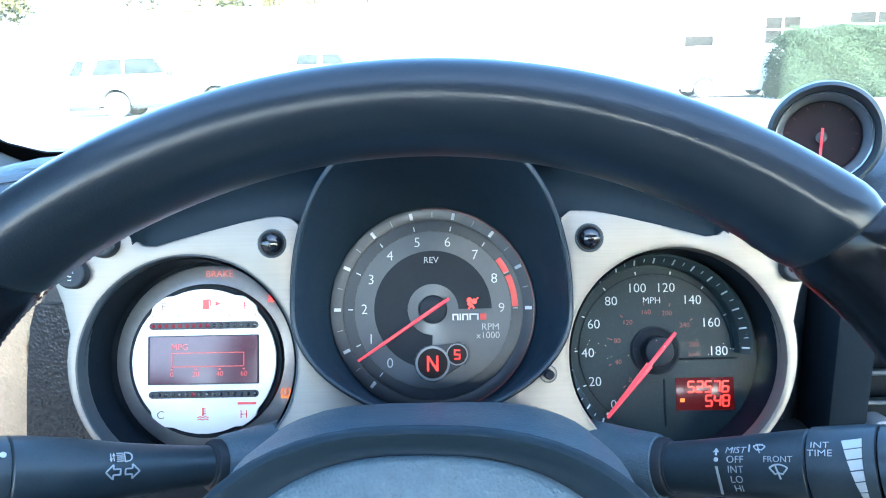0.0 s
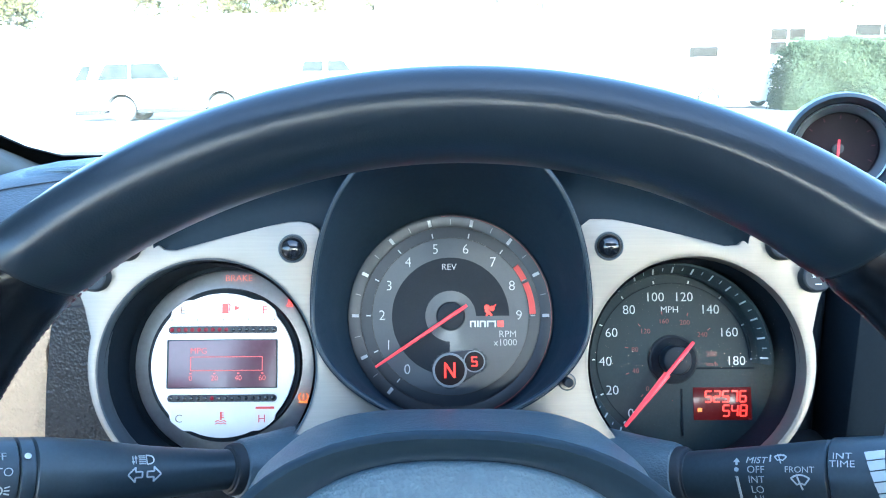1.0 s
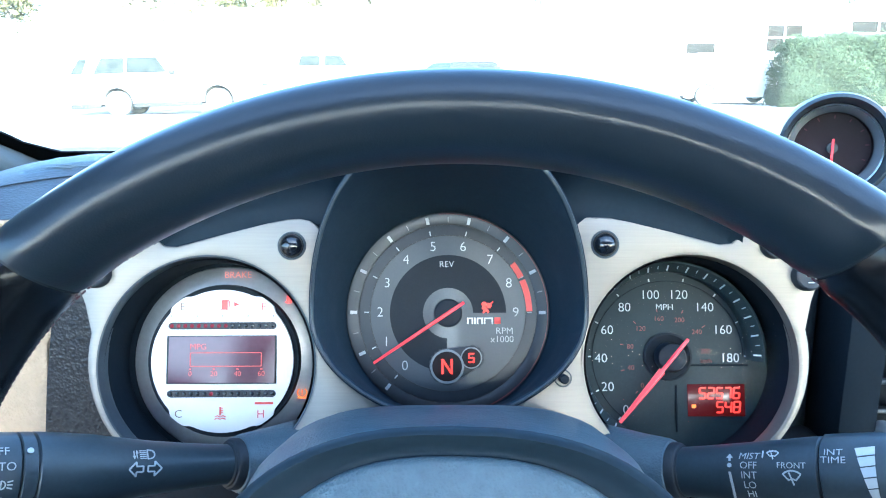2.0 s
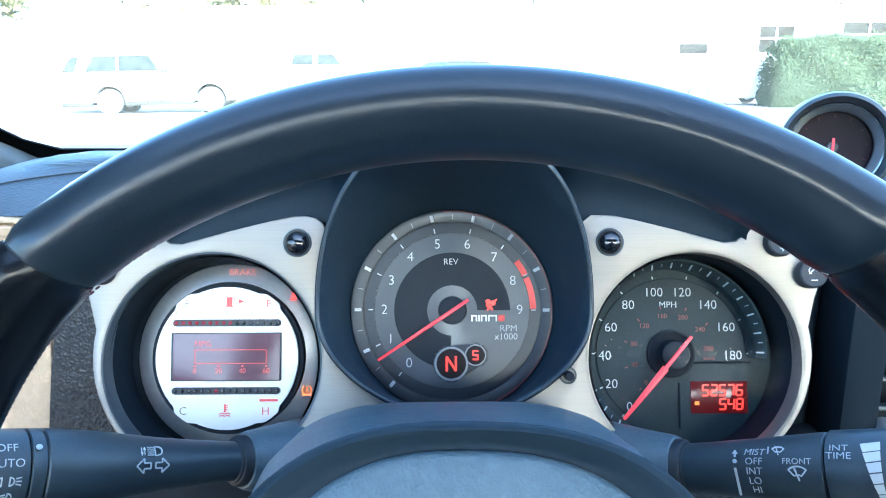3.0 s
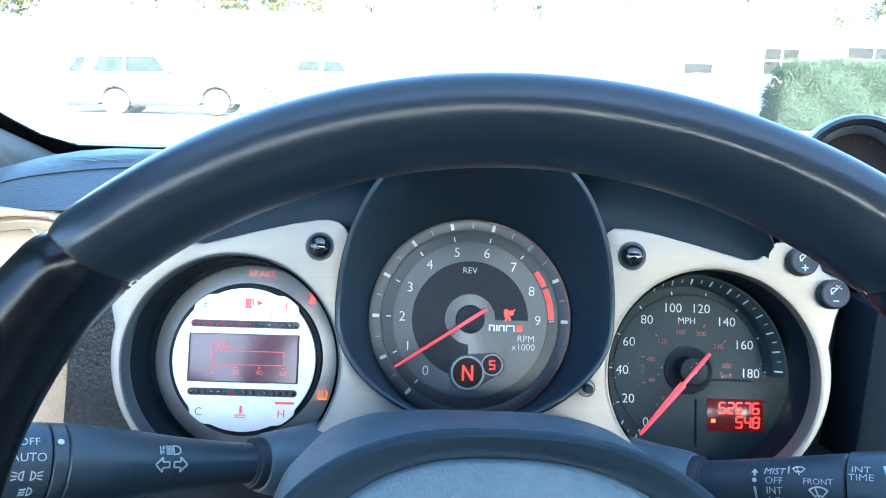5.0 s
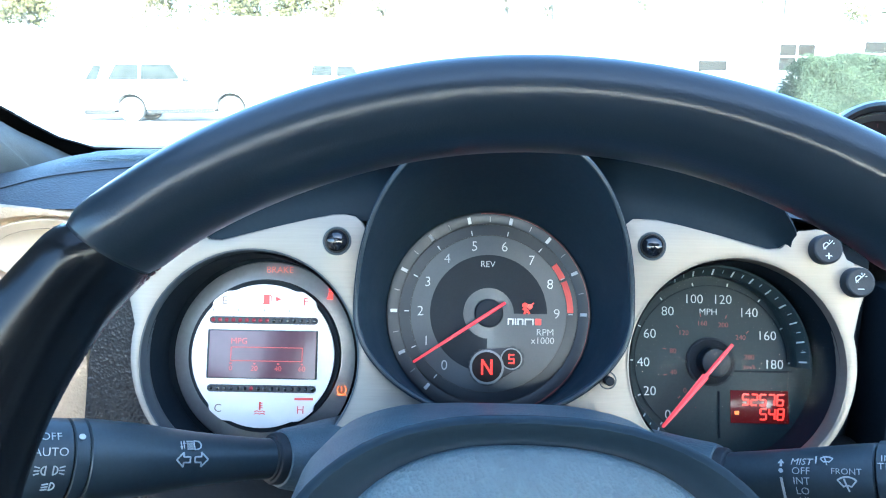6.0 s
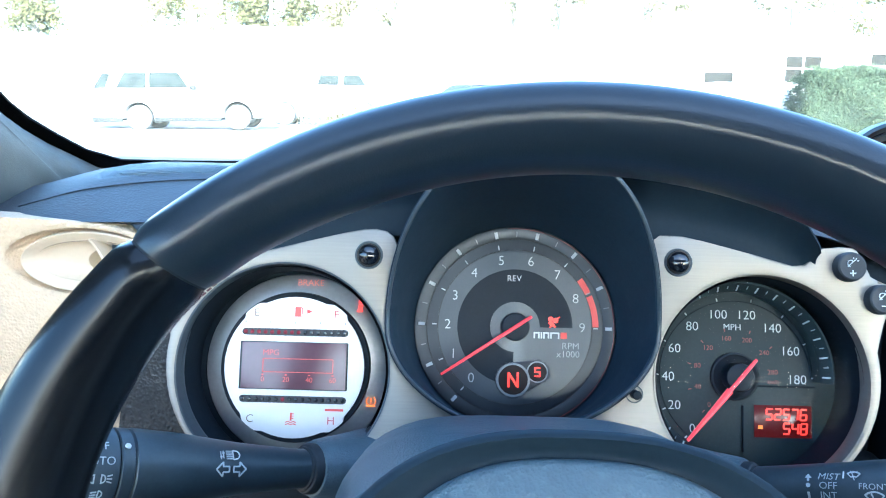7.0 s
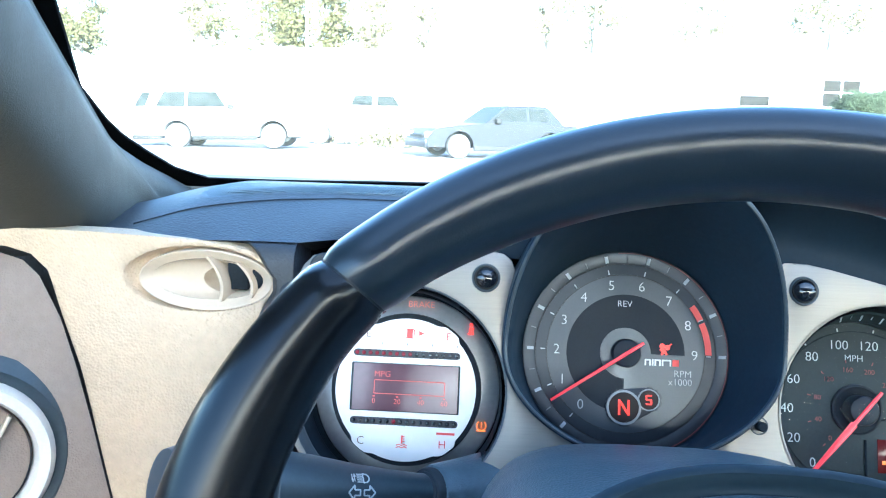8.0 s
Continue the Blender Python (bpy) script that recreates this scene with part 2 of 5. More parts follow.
def bar(bm, p, q, width, z, thick=0.0004, width2=None):
    """A flat straight stroke from p to q in xy."""
    p, q = Vector((*p, 0)), Vector((*q, 0))
    d = (q - p).normalized()
    s = Vector((-d.y, d.x, 0))
    w2 = width if width2 is None else width2
    c = [p + s * width / 2, p - s * width / 2, q - s * w2 / 2, q + s * w2 / 2]
    loft(bm, [[(v.x, v.y, z) for v in c], [(v.x, v.y, z + thick) for v in c]], True, True, True)
    return bm


def tube(bm, pts, r, n=10, caps=True):
    """A round bar along points; r: one radius or one for each point."""
    pts = [Vector(p) for p in pts]
    rad = r if isinstance(r, (list, tuple)) else [r] * len(pts)
    rings = []
    for i, p in enumerate(pts):
        d = (pts[min(i + 1, len(pts) - 1)] - pts[max(i - 1, 0)]).normalized()
        u = d.orthogonal().normalized() if i == 0 else (u - d * u.dot(d)).normalized()
        v = d.cross(u)
        rings.append([tuple(p + (u * math.cos(2 * math.pi * k / n) + v * math.sin(2 * math.pi * k / n)) * rad[i]) for k in range(n)])
    return loft(bm, rings, True, caps, caps)


def smooth_outline(pts, rounds=3):
    """Rounds the corners of a closed outline by cutting them."""
    for _ in range(rounds):
        out = []
        for i in range(len(pts)):
            (x0, y0), (x1, y1) = pts[i], pts[(i + 1) % len(pts)]
            out += [(x0 * 0.75 + x1 * 0.25, y0 * 0.75 + y1 * 0.25), (x0 * 0.25 + x1 * 0.75, y0 * 0.25 + y1 * 0.75)]
        pts = out
    return pts


def letters(text, size, x, y, z, material, parent, turn=0.0, thick=0.00015, name="lettering", slant=0.0, wide=1.0, thin=0.012):
    """Words in the built-in font, centred on (x, y), facing +z, as a mesh part."""
    cu = bpy.data.curves.new(name, "FONT")
    cu.body, cu.size, cu.align_x, cu.align_y, cu.extrude, cu.shear = text, size, "CENTER", "CENTER", thick, slant
    cu.resolution_u = 3
    cu.offset = -thin * size
    tmp = bpy.data.objects.new(name, cu)
    me = bpy.data.meshes.new_from_object(tmp)
    bpy.data.objects.remove(tmp)
    bpy.data.curves.remove(cu)
    me.transform(Matrix.Translation((x, y, z)) @ Matrix.Rotation(radians(turn), 4, "Z") @ Matrix.Diagonal((wide, 1, 1, 1)))
    me.materials.clear()
    me.materials.append(material)
    ob = new(name, me)
    ob.parent = parent
    return ob


# ---- cabin shell, unseen: closes the cabin and shapes its light ----
def structure(name, bm, material, label):
    return tagged(part(name, bm, material), label, kind="structure")


MID = 0.37                                   # the car's centre line
# Unseen roof ends short of the rear wall to admit light between them.
bm = bmesh.new()
box(bm, MID - 0.76, MID + 0.76, -0.92, -0.02, 1.30, 1.335, 0.01)
structure("ceiling", bm, HEADLINER, "unseen pale cloth cabin roof, sized to shape the light")
# Added wall, its height set to keep rear light off the wheel rim.
bm = bmesh.new()
box(bm, MID - 0.76, MID + 0.76, -1.34, -1.30, 0.2, 1.27)
structure("wall_rear", bm, MATTE, "unseen dark rear wall, added to block light from behind")
bm = bmesh.new()
box(bm, MID + 0.72, MID + 0.76, -1.3, 0.75, 0.2, 0.94)
structure("wall_passenger", bm, TAUPE, "taupe passenger door below its window")
bm = bmesh.new()
box(bm, MID - 0.72, MID + 0.72, -1.3, 0.9, 0.16, 0.20)
structure("floor", bm, MATTE, "black carpeted cabin floor")
bm = bmesh.new()
box(bm, MID - 0.72, MID + 0.72, 0.86, 0.90, 0.20, 0.95)
structure("wall_front", bm, MATTE, "dark firewall below the windscreen")

# ---- instrument cluster ----
TILT = radians(17)
AX_V = Vector((0, math.sin(TILT), math.cos(TILT)))
AX_W = Vector((0, -math.cos(TILT), math.sin(TILT)))
M_CLUSTER = Matrix(((1, AX_V.x, AX_W.x, -0.008), (0, AX_V.y, AX_W.y, 0.410), (0, AX_V.z, AX_W.z, 0.930), (0, 0, 0, 1)))
cluster = thing("instrument_cluster", M_CLUSTER, "three-dial instrument cluster with a brushed aluminium faceplate", "instrument cluster")

POD_X, POD_Y, POD_R = 0.1425, -0.0095, 0.0640
TC = (0.0, 0.0193)                           # tachometer centre
SC = (0.1395, -0.0088)                       # speedometer centre
GC = (-0.1405, -0.0093)                      # fuel and temperature gauge centre


def cowl_edge(a, grow=0.0):
    """Outline of the tachometer's cowl at angle a: round below, arched above."""
    c, s = math.cos(a), math.sin(a)
    rx, ry = 0.0805 + grow, (0.098 if s > 0 else 0.0625) + grow
    c = math.copysign(abs(c) ** (0.80 if s > 0 else 1.25), c)
    return TC[0] + rx * c, TC[1] + ry * s


def wing(side):
    """Half of the faceplate's outline, from under the tachometer out round the pod and back along the cowl."""
    pts = [(0.0, -0.085), (0.085, -0.085)]
    for d in range(-60, 14, 6):
        a = radians(d)
        pts.append((0.1390 + 0.0735 * math.cos(a), -0.0060 + 0.0735 * math.sin(a)))
    pts += [(0.2150, 0.0260), (0.2205, 0.0400), (0.2190, 0.0478), (0.2120, 0.0520), (0.2080, 0.0545), (0.2040, 0.0640), (0.1985, 0.0700), (0.1900, 0.0720), (0.1800, 0.0695),
            (0.1740, 0.0650), (0.1690, 0.0605), (0.1615, 0.0600), (0.1350, 0.0668), (0.1080, 0.0735), (0.0960, 0.0762), (0.0890, 0.0765), (0.0825, 0.0752), (0.0782, 0.0718), (0.0758, 0.0660)]
    for d in range(20, -91, -8):
        pts.append(cowl_edge(radians(d), 0.001))
    return [(side * x, y) for x, y in pts]


def pod_hole(side, n=72):
    return [(side * POD_X + POD_R * math.cos(2 * math.pi * i / n), POD_Y + POD_R * math.sin(2 * math.pi * i / n)) for i in range(n)]


for side, where in ((-1, "left"), (1, "right")):
    bm = bmesh.new()
    plate(bm, wing(side), -0.006, 0.0, [pod_hole(side)], 0.0012)
    part("faceplate", bm, ALU, cluster, "brushed aluminium faceplate wing")
    # polished lip round the pod's opening, leaning inwards
    bm = bmesh.new()
    loft(bm, [circle(r, z, 72, side * (POD_X - off), POD_Y + off * 0.7) for r, z, off in ((POD_R + 0.0005, 0.0006, 0.0), (POD_R - 0.0005, 0.0003, 0.0), (POD_R - 0.0018, -0.0050, 0.0010), (POD_R - 0.0017, -0.0080, 0.0010))])
    part("pod_lip", bm, SMOOTH if side < 0 else ALU, cluster)
    bm = bmesh.new()
    depth = -0.040
    turned(bm, [(POD_R - 0.0024, -0.0040), (POD_R - 0.0032, -0.018), (POD_R - 0.0022, depth), (0.002, depth)], 72, side * POD_X, POD_Y)
    part("pod_well", bm, WELL, cluster, "deep black gauge well")
    # glossy dome beside the tachometer, in its dished collar
    bm = bmesh.new()
    turned(bm, [(0.0086, 0.0002), (0.0082, 0.0011), (0.0070, 0.0008), (0.0066, -0.001)], 32, side * 0.0931, 0.0603)
    part("dome_collar", bm, SMOOTH, cluster)
    bm = bmesh.new()
    turned(bm, [(0.0074, 0.0000), (0.0071, 0.0020), (0.0060, 0.0040), (0.0042, 0.0054), (0.0020, 0.0061), (0.0003, 0.0063)], 32, side * 0.0931, 0.0603, cap1=True)
    part("dome", bm, DOME, cluster, "glossy black dome")
    # two push buttons on the outer tab
    for k, (bx, by) in enumerate(((0.1937, 0.0598), (0.2118, 0.0408)) if side > 0 else ((0.1905, 0.0622), (0.2080, 0.0445))):
        bm = bmesh.new()
        turned(bm, [(0.0088, -0.002), (0.0088, 0.0050), (0.0084, 0.0064), (0.0074, 0.0070), (0.0050, 0.0067), (0.0004, 0.0066)], 36, side * bx, by, cap1=True)
        button = part("button", bm, RUBBER, cluster, "round black rubber push button")
        z = 0.0068
        bm = bmesh.new()
        if side > 0:
            arc_band(bm, bx - 0.0012, by + 0.0018, 0.0016, 0.0021, 30, 260, z, 16)
            bar(bm, (bx - 0.0030, by - 0.0002), (bx + 0.0016, by + 0.0040), 0.0005, z)
            for d in (20, 60, 100):
                c, s = math.cos(radians(d)), math.sin(radians(d))
                bar(bm, (bx + 0.0010 + 0.0018 * c, by + 0.0026 + 0.0018 * s), (bx + 0.0010 + 0.0028 * c, by + 0.0026 + 0.0028 * s), 0.0004, z)
            bar(bm, (bx - 0.0018, by - 0.0040), (bx + 0.0018, by - 0.0040), 0.0006, z)
            if k == 0:
                bar(bm, (bx, by - 0.0058), (bx, by - 0.0022), 0.0006, z)
        else:
            arc_band(bm, -bx, by, 0.0016, 0.0021, 0, 300, z, 16)
            bar(bm, (-bx - 0.001, by - 0.0038), (-bx + 0.001, by - 0.0038), 0.0005, z)
        part("button_mark", bm, WHITE_INK, button)

# trip reset stem in its dish
bm = bmesh.new()
turned(bm, [(0.0052, 0.0003), (0.0046, 0.0006), (0.0042, -0.0006), (0.0028, -0.001)], 28, 0.0668, -0.0185)
stem = part("reset_dish", bm, SMOOTH, cluster)
bm = bmesh.new()
turned(bm, [(0.0027, -0.002), (0.0027, 0.0065), (0.0022, 0.0072), (0.0003, 0.0073)], 24, 0.0668, -0.0185, cap1=True)
part("reset_stem", bm, MATTE, stem)

# tachometer cowl: a deep arched tunnel, its lip reaching forward over the top
N = 96


def cowl_ring(f):
    return [f(2 * math.pi * i / N) for i in range(N)]


def lip(grow, dw):
    def at(a):
        x, y = cowl_edge(a, grow)
        s = max(0.0, math.sin(a))
        return x, y, 0.004 + dw + 0.046 * s ** 1.3
    return at


def deep(r, w):
    return lambda a: (TC[0] + r * math.cos(a), TC[1] + r * math.sin(a), w)


def between(f, g, k):
    def at(a):
        p, q = f(a), g(a)
        return tuple(p[i] * (1 - k) + q[i] * k for i in range(3))
    return at


inner, face_edge = lip(-0.002, -0.0012), deep(0.0685, -0.050)
bm = bmesh.new()
loft(bm, [cowl_ring(f) for f in (deep(0.0668, -0.0535), face_edge, between(face_edge, inner, 0.35), between(face_edge, inner, 0.7), inner, lip(-0.0008, 0.0), lip(0.0006, 0.0), lip(0.0016, -0.0012),
                                 lambda a: (*cowl_edge(a, 0.0030), -0.02 + 0.03 * max(0, math.sin(a))), lambda a: (*cowl_edge(a, 0.004), -0.055))])
part("cowl", bm, COWL, cluster, "satin black tunnel cowl round the tachometer")

# lip along the cowl's front edge
bm = bmesh.new()
edge_pts = [lip(-0.0004, 0.0003)(2 * math.pi * i / N) for i in range(N)]
loft(bm, [[(p[0] * (1 + 0.0011 / 0.08 * math.cos(q)), TC[1] + (p[1] - TC[1]) * (1 + 0.0011 / 0.08 * math.cos(q)), p[2] + 0.0009 * math.sin(q)) for q in [2 * math.pi * k / 8 for k in range(8)]] for p in edge_pts], True, loop=True)
part("cowl_lip", bm, SMOOTH, cluster, "thin glossy cowl lip")

# hooded visor over each side dial: a dark scoop rising from the plate to a forward lip
LIP_LINE = ((0.070, 0.1120), (0.090, 0.1090), (0.106, 0.1055), (0.120, 0.1030), (0.132, 0.0998), (0.145, 0.0945), (0.155, 0.0887), (0.163, 0.0815), (0.170, 0.0725), (0.1755, 0.0655))


def on_line(line, u):
    for (u0, v0), (u1, v1) in zip(line, line[1:]):
        if u <= u1:
            return v0 + (v1 - v0) * (u - u0) / (u1 - u0)
    return line[-1][1]


for side in (-1, 1):
    rings = []
    for i in range(45):
        k = i / 44
        u = 0.030 + 0.145 * (1 - (1 - k) ** 1.4)
        low = min(0.0772, 0.0772 - 0.0180 * (u - 0.095) / 0.0665) if u > 0.095 else 0.0772
        low = min(low, on_line(LIP_LINE, max(u, 0.07)) - 0.003)
        top = on_line(LIP_LINE, max(u, 0.07))
        if u < 0.0815:
            arch = TC[1] + 0.098 * math.sqrt(max(0.0, 1 - min(1.0, u / 0.0822) ** 2.5)) + 0.0035
            low, top = max(low, arch), max(top, arch + 0.006)
        h, out = top - low, 0.004 + 0.020 * math.sqrt(max(0.0, 1 - k ** 3))
        sec = [(low, -0.004), (low + 0.25 * h, -0.0035), (low + 0.50 * h, 0.0), (low + 0.74 * h, out * 0.34), (low + 0.90 * h, out * 0.70), (top, out), (top + 0.0014, out + 0.0002), (top + 0.0026, out - 0.0012), (top + 0.0034, out - 0.006), (top + 0.0020, out - 0.030), (top - 0.006, -0.045), (low - 0.004, -0.060), (low - 0.004, -0.006)]
        rings.append([(side * u, v, w) for v, w in sec])
    bm = bmesh.new()
    loft(bm, rings, True, True, True)
    part("visor", bm, VISOR, cluster, "black visor hood")

# ---- tachometer face ----
ZT = -0.053
bm = bmesh.new()
turned(bm, [(0.0668, ZT - 0.002), (0.0668, ZT + 0.0022), (0.0655, ZT + 0.0024), (0.0590, ZT + 0.0008), (0.0586, ZT), (0.0004, ZT)], 96, *TC)
tach = part("tachometer", bm, DIAL_RIM, cluster, "grey ringed tachometer dial reading to nine thousand")
bm = bmesh.new()
arc_band(bm, *TC, 0.0516, 0.0583, 0, 360, ZT + 0.0003, 96)
part("outer_ring", bm, DIAL_RIM, tach)
bm = bmesh.new()
arc_band(bm, *TC, 0.0002, 0.0510, 0, 360, ZT + 0.0006, 96)
part("inner_ring", bm, DIAL_MID, tach)
for r in (0.0513, 0.0586):
    bm = bmesh.new()
    arc_band(bm, *TC, r - 0.00022, r + 0.00022, 0, 360, ZT + 0.0009, 96)
    part("ring_line", bm, BLACK_INK, tach)
bm = bmesh.new()
arc_band(bm, *TC, 0.0654, 0.0658, -65, 95, ZT + 0.0024, 60)
part("red_outline", bm, DIM_RED, tach, "thin red edge line")
bm = bmesh.new()
arc_band(bm, *TC, 0.0165, 0.0383, 0, 268, ZT + 0.0011, 72)
part("dark_sector", bm, DIAL_DARK, tach)
bm = bmesh.new()
arc_band(bm, *TC, 0.0092, 0.0163, 0, 360, ZT + 0.0013, 48)
part("hub_ring", bm, DIAL_MID, tach)


def dial_angle(k, first, steps):
    return radians(first - first * k / steps)


for k in range(10):
    a = dial_angle(k, 230.5, 9)
    letters(str(k), 0.0092, TC[0] + 0.0447 * math.cos(a), TC[1] + 0.0447 * math.sin(a), ZT + 0.0012, PALE_INK, tach, name="numeral")
for k in range(19):
    a = dial_angle(k / 2, 230.5, 9)
    c, s = math.cos(a), math.sin(a)
    bm = bmesh.new()
    if k % 2 == 0:
        bar(bm, (TC[0] + 0.0598 * c, TC[1] + 0.0598 * s), (TC[0] + 0.0642 * c, TC[1] + 0.0642 * s), 0.0021, ZT + 0.0020, 0.0008)
        bar(bm, (TC[0] + 0.0522 * c, TC[1] + 0.0522 * s), (TC[0] + 0.0552 * c, TC[1] + 0.0552 * s), 0.0007, ZT + 0.0009)
        part("tick", bm, PALE_INK, tach)
    else:
        bar(bm, (TC[0] + 0.0602 * c, TC[1] + 0.0602 * s), (TC[0] + 0.0636 * c, TC[1] + 0.0636 * s), 0.0005, ZT + 0.0020, 0.0008)
        part("tick", bm, GREY_INK, tach)
for a0, a1 in ((1, 23.5), (25.5, 37)):
    bm = bmesh.new()
    arc_band(bm, *TC, 0.0516, 0.0556, a0, a1, ZT + 0.0008, 16, 0.0005)
    part("red_zone", bm, RED_INK, tach)
letters("REV", 0.0058, TC[0] - 0.0008, 0.0513, ZT + 0.0017, PALE_INK, tach)
letters("RPM", 0.0062, 0.0371, 0.0072, ZT + 0.0013, PALE_INK, tach)
letters("x1000", 0.0062, 0.0355, 0.0018, ZT + 0.0013, PALE_INK, tach)
# maker's badge as plain blocks
bm = bmesh.new()
for x0, x1, open_top in ((0.0125, 0.0165, 1), (0.0172, 0.0182, 0), (0.0189, 0.0229, 1), (0.0236, 0.0296, 1)):
    if open_top:
        bar(bm, (x0, 0.0157), (x1, 0.0157), 0.0010, ZT + 0.0015)
        bar(bm, (x0 + 0.0005, 0.0120), (x0 + 0.0005, 0.0157), 0.0010, ZT + 0.0015)
        bar(bm, (x1 - 0.0005, 0.0120), (x1 - 0.0005, 0.0157), 0.0010, ZT + 0.0015)
    else:
        bar(bm, ((x0 + x1) / 2, 0.0120), ((x0 + x1) / 2, 0.0162), 0.0010, ZT + 0.0015)
part("badge_block", bm, WHITE_INK, tach)
bm = bmesh.new()
box(bm, 0.0304, 0.0346, 0.0120, 0.0162, ZT + 0.0013, ZT + 0.0019, 0.0004)
part("badge_block", bm, RED_INK, tach, "red badge block")

# gear window: two round lit displays in a pear-shaped bezel
G1, G2, R1, R2 = (-0.0008, -0.0155), (0.0151, -0.0100), 0.0115, 0.0078


def pear(grow):
    d = Vector((G2[0] - G1[0], G2[1] - G1[1]))
    base, spread = math.atan2(d.y, d.x), math.acos((R1 - R2) / d.length)
    pts = [(G1[0] + (R1 + grow) * math.cos(base + spread + (2 * math.pi - 2 * spread) * i / 24), G1[1] + (R1 + grow) * math.sin(base + spread + (2 * math.pi - 2 * spread) * i / 24)) for i in range(25)]
    pts += [(G2[0] + (R2 + grow) * math.cos(base - spread + 2 * spread * i / 16), G2[1] + (R2 + grow) * math.sin(base - spread + 2 * spread * i / 16)) for i in range(17)]
    return pts


bm = bmesh.new()
plate(bm, pear(0.0), ZT, ZT + 0.0030, bevel=0.0008)
gear = part("gear_window", bm, DIAL_RIM, tach, "pear-shaped gear indicator bezel")
bm = bmesh.new()
arc_band(bm, *G1, R1 - 0.0018, R1 - 0.0004, 0, 360, ZT + 0.0030, 40, 0.0008)
part("gear_bezel", bm, CONE, tach)
bm = bmesh.new()
arc_band(bm, *G2, R2 - 0.0016, R2 - 0.0008, 0, 360, ZT + 0.0030, 36, 0.0008)
part("gear_bezel", bm, CONE, tach)
bm = bmesh.new()
turned(bm, [(R1 - 0.0016, ZT + 0.0034), (0.0003, ZT + 0.0034)], 36, *G1, cap1=True)
part("gear_display", bm, LCD_BLACK, tach)
bm = bmesh.new()
turned(bm, [(R2 - 0.0016, ZT + 0.0034), (0.0003, ZT + 0.0034)], 32, *G2, cap1=True)
part("gear_display", bm, LCD_BLACK, tach)
bm = bmesh.new()
for x in (-0.0030, 0.0030):
    bar(bm, (G1[0] + x, G1[1] - 0.0049), (G1[0] + x, G1[1] + 0.0049), 0.0013, ZT + 0.0036)
bar(bm, (G1[0] - 0.0030, G1[1] + 0.0045), (G1[0] + 0.0030, G1[1] - 0.0045), 0.0014, ZT + 0.0037)
part("gear_letter", bm, RED_GLOW, tach, "lit red letter N")
bm = bmesh.new()
x, y = G2
for p, q in (((-0.0024, 0.0034), (0.0024, 0.0034)), ((-0.0024, 0.0), (0.0024, 0.0)), ((-0.0024, -0.0034), (0.0024, -0.0034)), ((-0.0020, 0.0034), (-0.0020, 0.0)), ((0.0020, 0.0), (0.0020, -0.0034))):
    bar(bm, (x + 0.8 * p[0], y + 0.8 * p[1]), (x + 0.8 * q[0], y + 0.8 * q[1]), 0.0009, ZT + 0.0036)
part("gear_letter", bm, RED_GLOW, tach, "lit red letter S")

# airbag warning lamp
bm = bmesh.new()
x, y, z = 0.0252, 0.0233, ZT + 0.0016
arc_band(bm, x - 0.0014, y + 0.0016, 0.0, 0.0017, 0, 360, z, 16)
arc_band(bm, x + 0.0018, y + 0.0008, 0.0, 0.0017, 0, 360, z + 0.0001, 16)
bar(bm, (x - 0.0022, y), (x + 0.0002, y - 0.0026), 0.0024, z)
bar(bm, (x - 0.0020, y - 0.0040), (x - 0.0004, y - 0.0018), 0.0011, z)
bar(bm, (x + 0.0016, y - 0.0038), (x, y - 0.0018), 0.0012, z)
bar(bm, (x + 0.0018, y + 0.0010), (x + 0.0044, y + 0.0032), 0.0007, z)
part("warning_lamp", bm, RED_GLOW, tach, "lit red airbag lamp")


def needle(parent, c, angle, reach, tail, z, w0, w1, knob):
    """A tapered needle with a raised ridge, on a round hub cap."""
    ca, sa = math.cos(radians(angle)), math.sin(radians(angle))
    bm = bmesh.new()
    turned(bm, [(knob, z - 0.0115), (knob, z - 0.0020), (knob * 0.93, z - 0.0010), (knob * 0.75, z - 0.0006), (0.0003, z - 0.0005)], 40, *c, cap1=True)
    part("hub_cap", bm, DIAL_DARK, parent)
    rings = []
    for d, w in ((-tail, w0 * 0.8), (-tail * 0.5, w0), (0.0, w0), (reach * 0.6, (w0 + w1) / 2), (reach, w1)):
        p = Vector((c[0] + ca * d, c[1] + sa * d, z))
        n = Vector((-sa, ca, 0)) * w / 2
        rings.append([tuple(p + n), tuple(p + n * 0.5 + Vector((0, 0, 0.0010))), tuple(p - n * 0.5 + Vector((0, 0, 0.0010))), tuple(p - n)])
    bm = bmesh.new()
    loft(bm, rings, True, True, True)
    return part("needle", bm, NEEDLE, parent, "slim red needle")


needle(tach, TC, 213.5, 0.0580, 0.0125, ZT + 0.0085, 0.0024, 0.0017, 0.0093)

# ---- speedometer face ----
ZS = -0.037
bm = bmesh.new()
turned(bm, [(0.0615, ZS - 0.001), (0.0612, ZS), (0.0004, ZS)], 96, POD_X, POD_Y)
speedo = part("speedometer", bm, SPEEDO, cluster, "black speedometer dial reading to one hundred eighty")
RC = (SC[0] - 0.0026, SC[1] + 0.0014)        # centre of the raised tick ring
NC = (SC[0] - 0.0014, SC[1] - 0.0013)        # centre of the numerals
bm = bmesh.new()
loft(bm, [[(RC[0] + r * math.cos(radians(d)), RC[1] + r * math.sin(radians(d)), z) for r, z in ((0.0588, -0.0208), (0.0574, -0.0204), (0.0524, -0.0262), (0.0521, -0.0275), (0.0524, ZS + 0.0001), (0.0588, ZS + 0.0001))] for d in range(-4, 243, 3)], True, True, True)
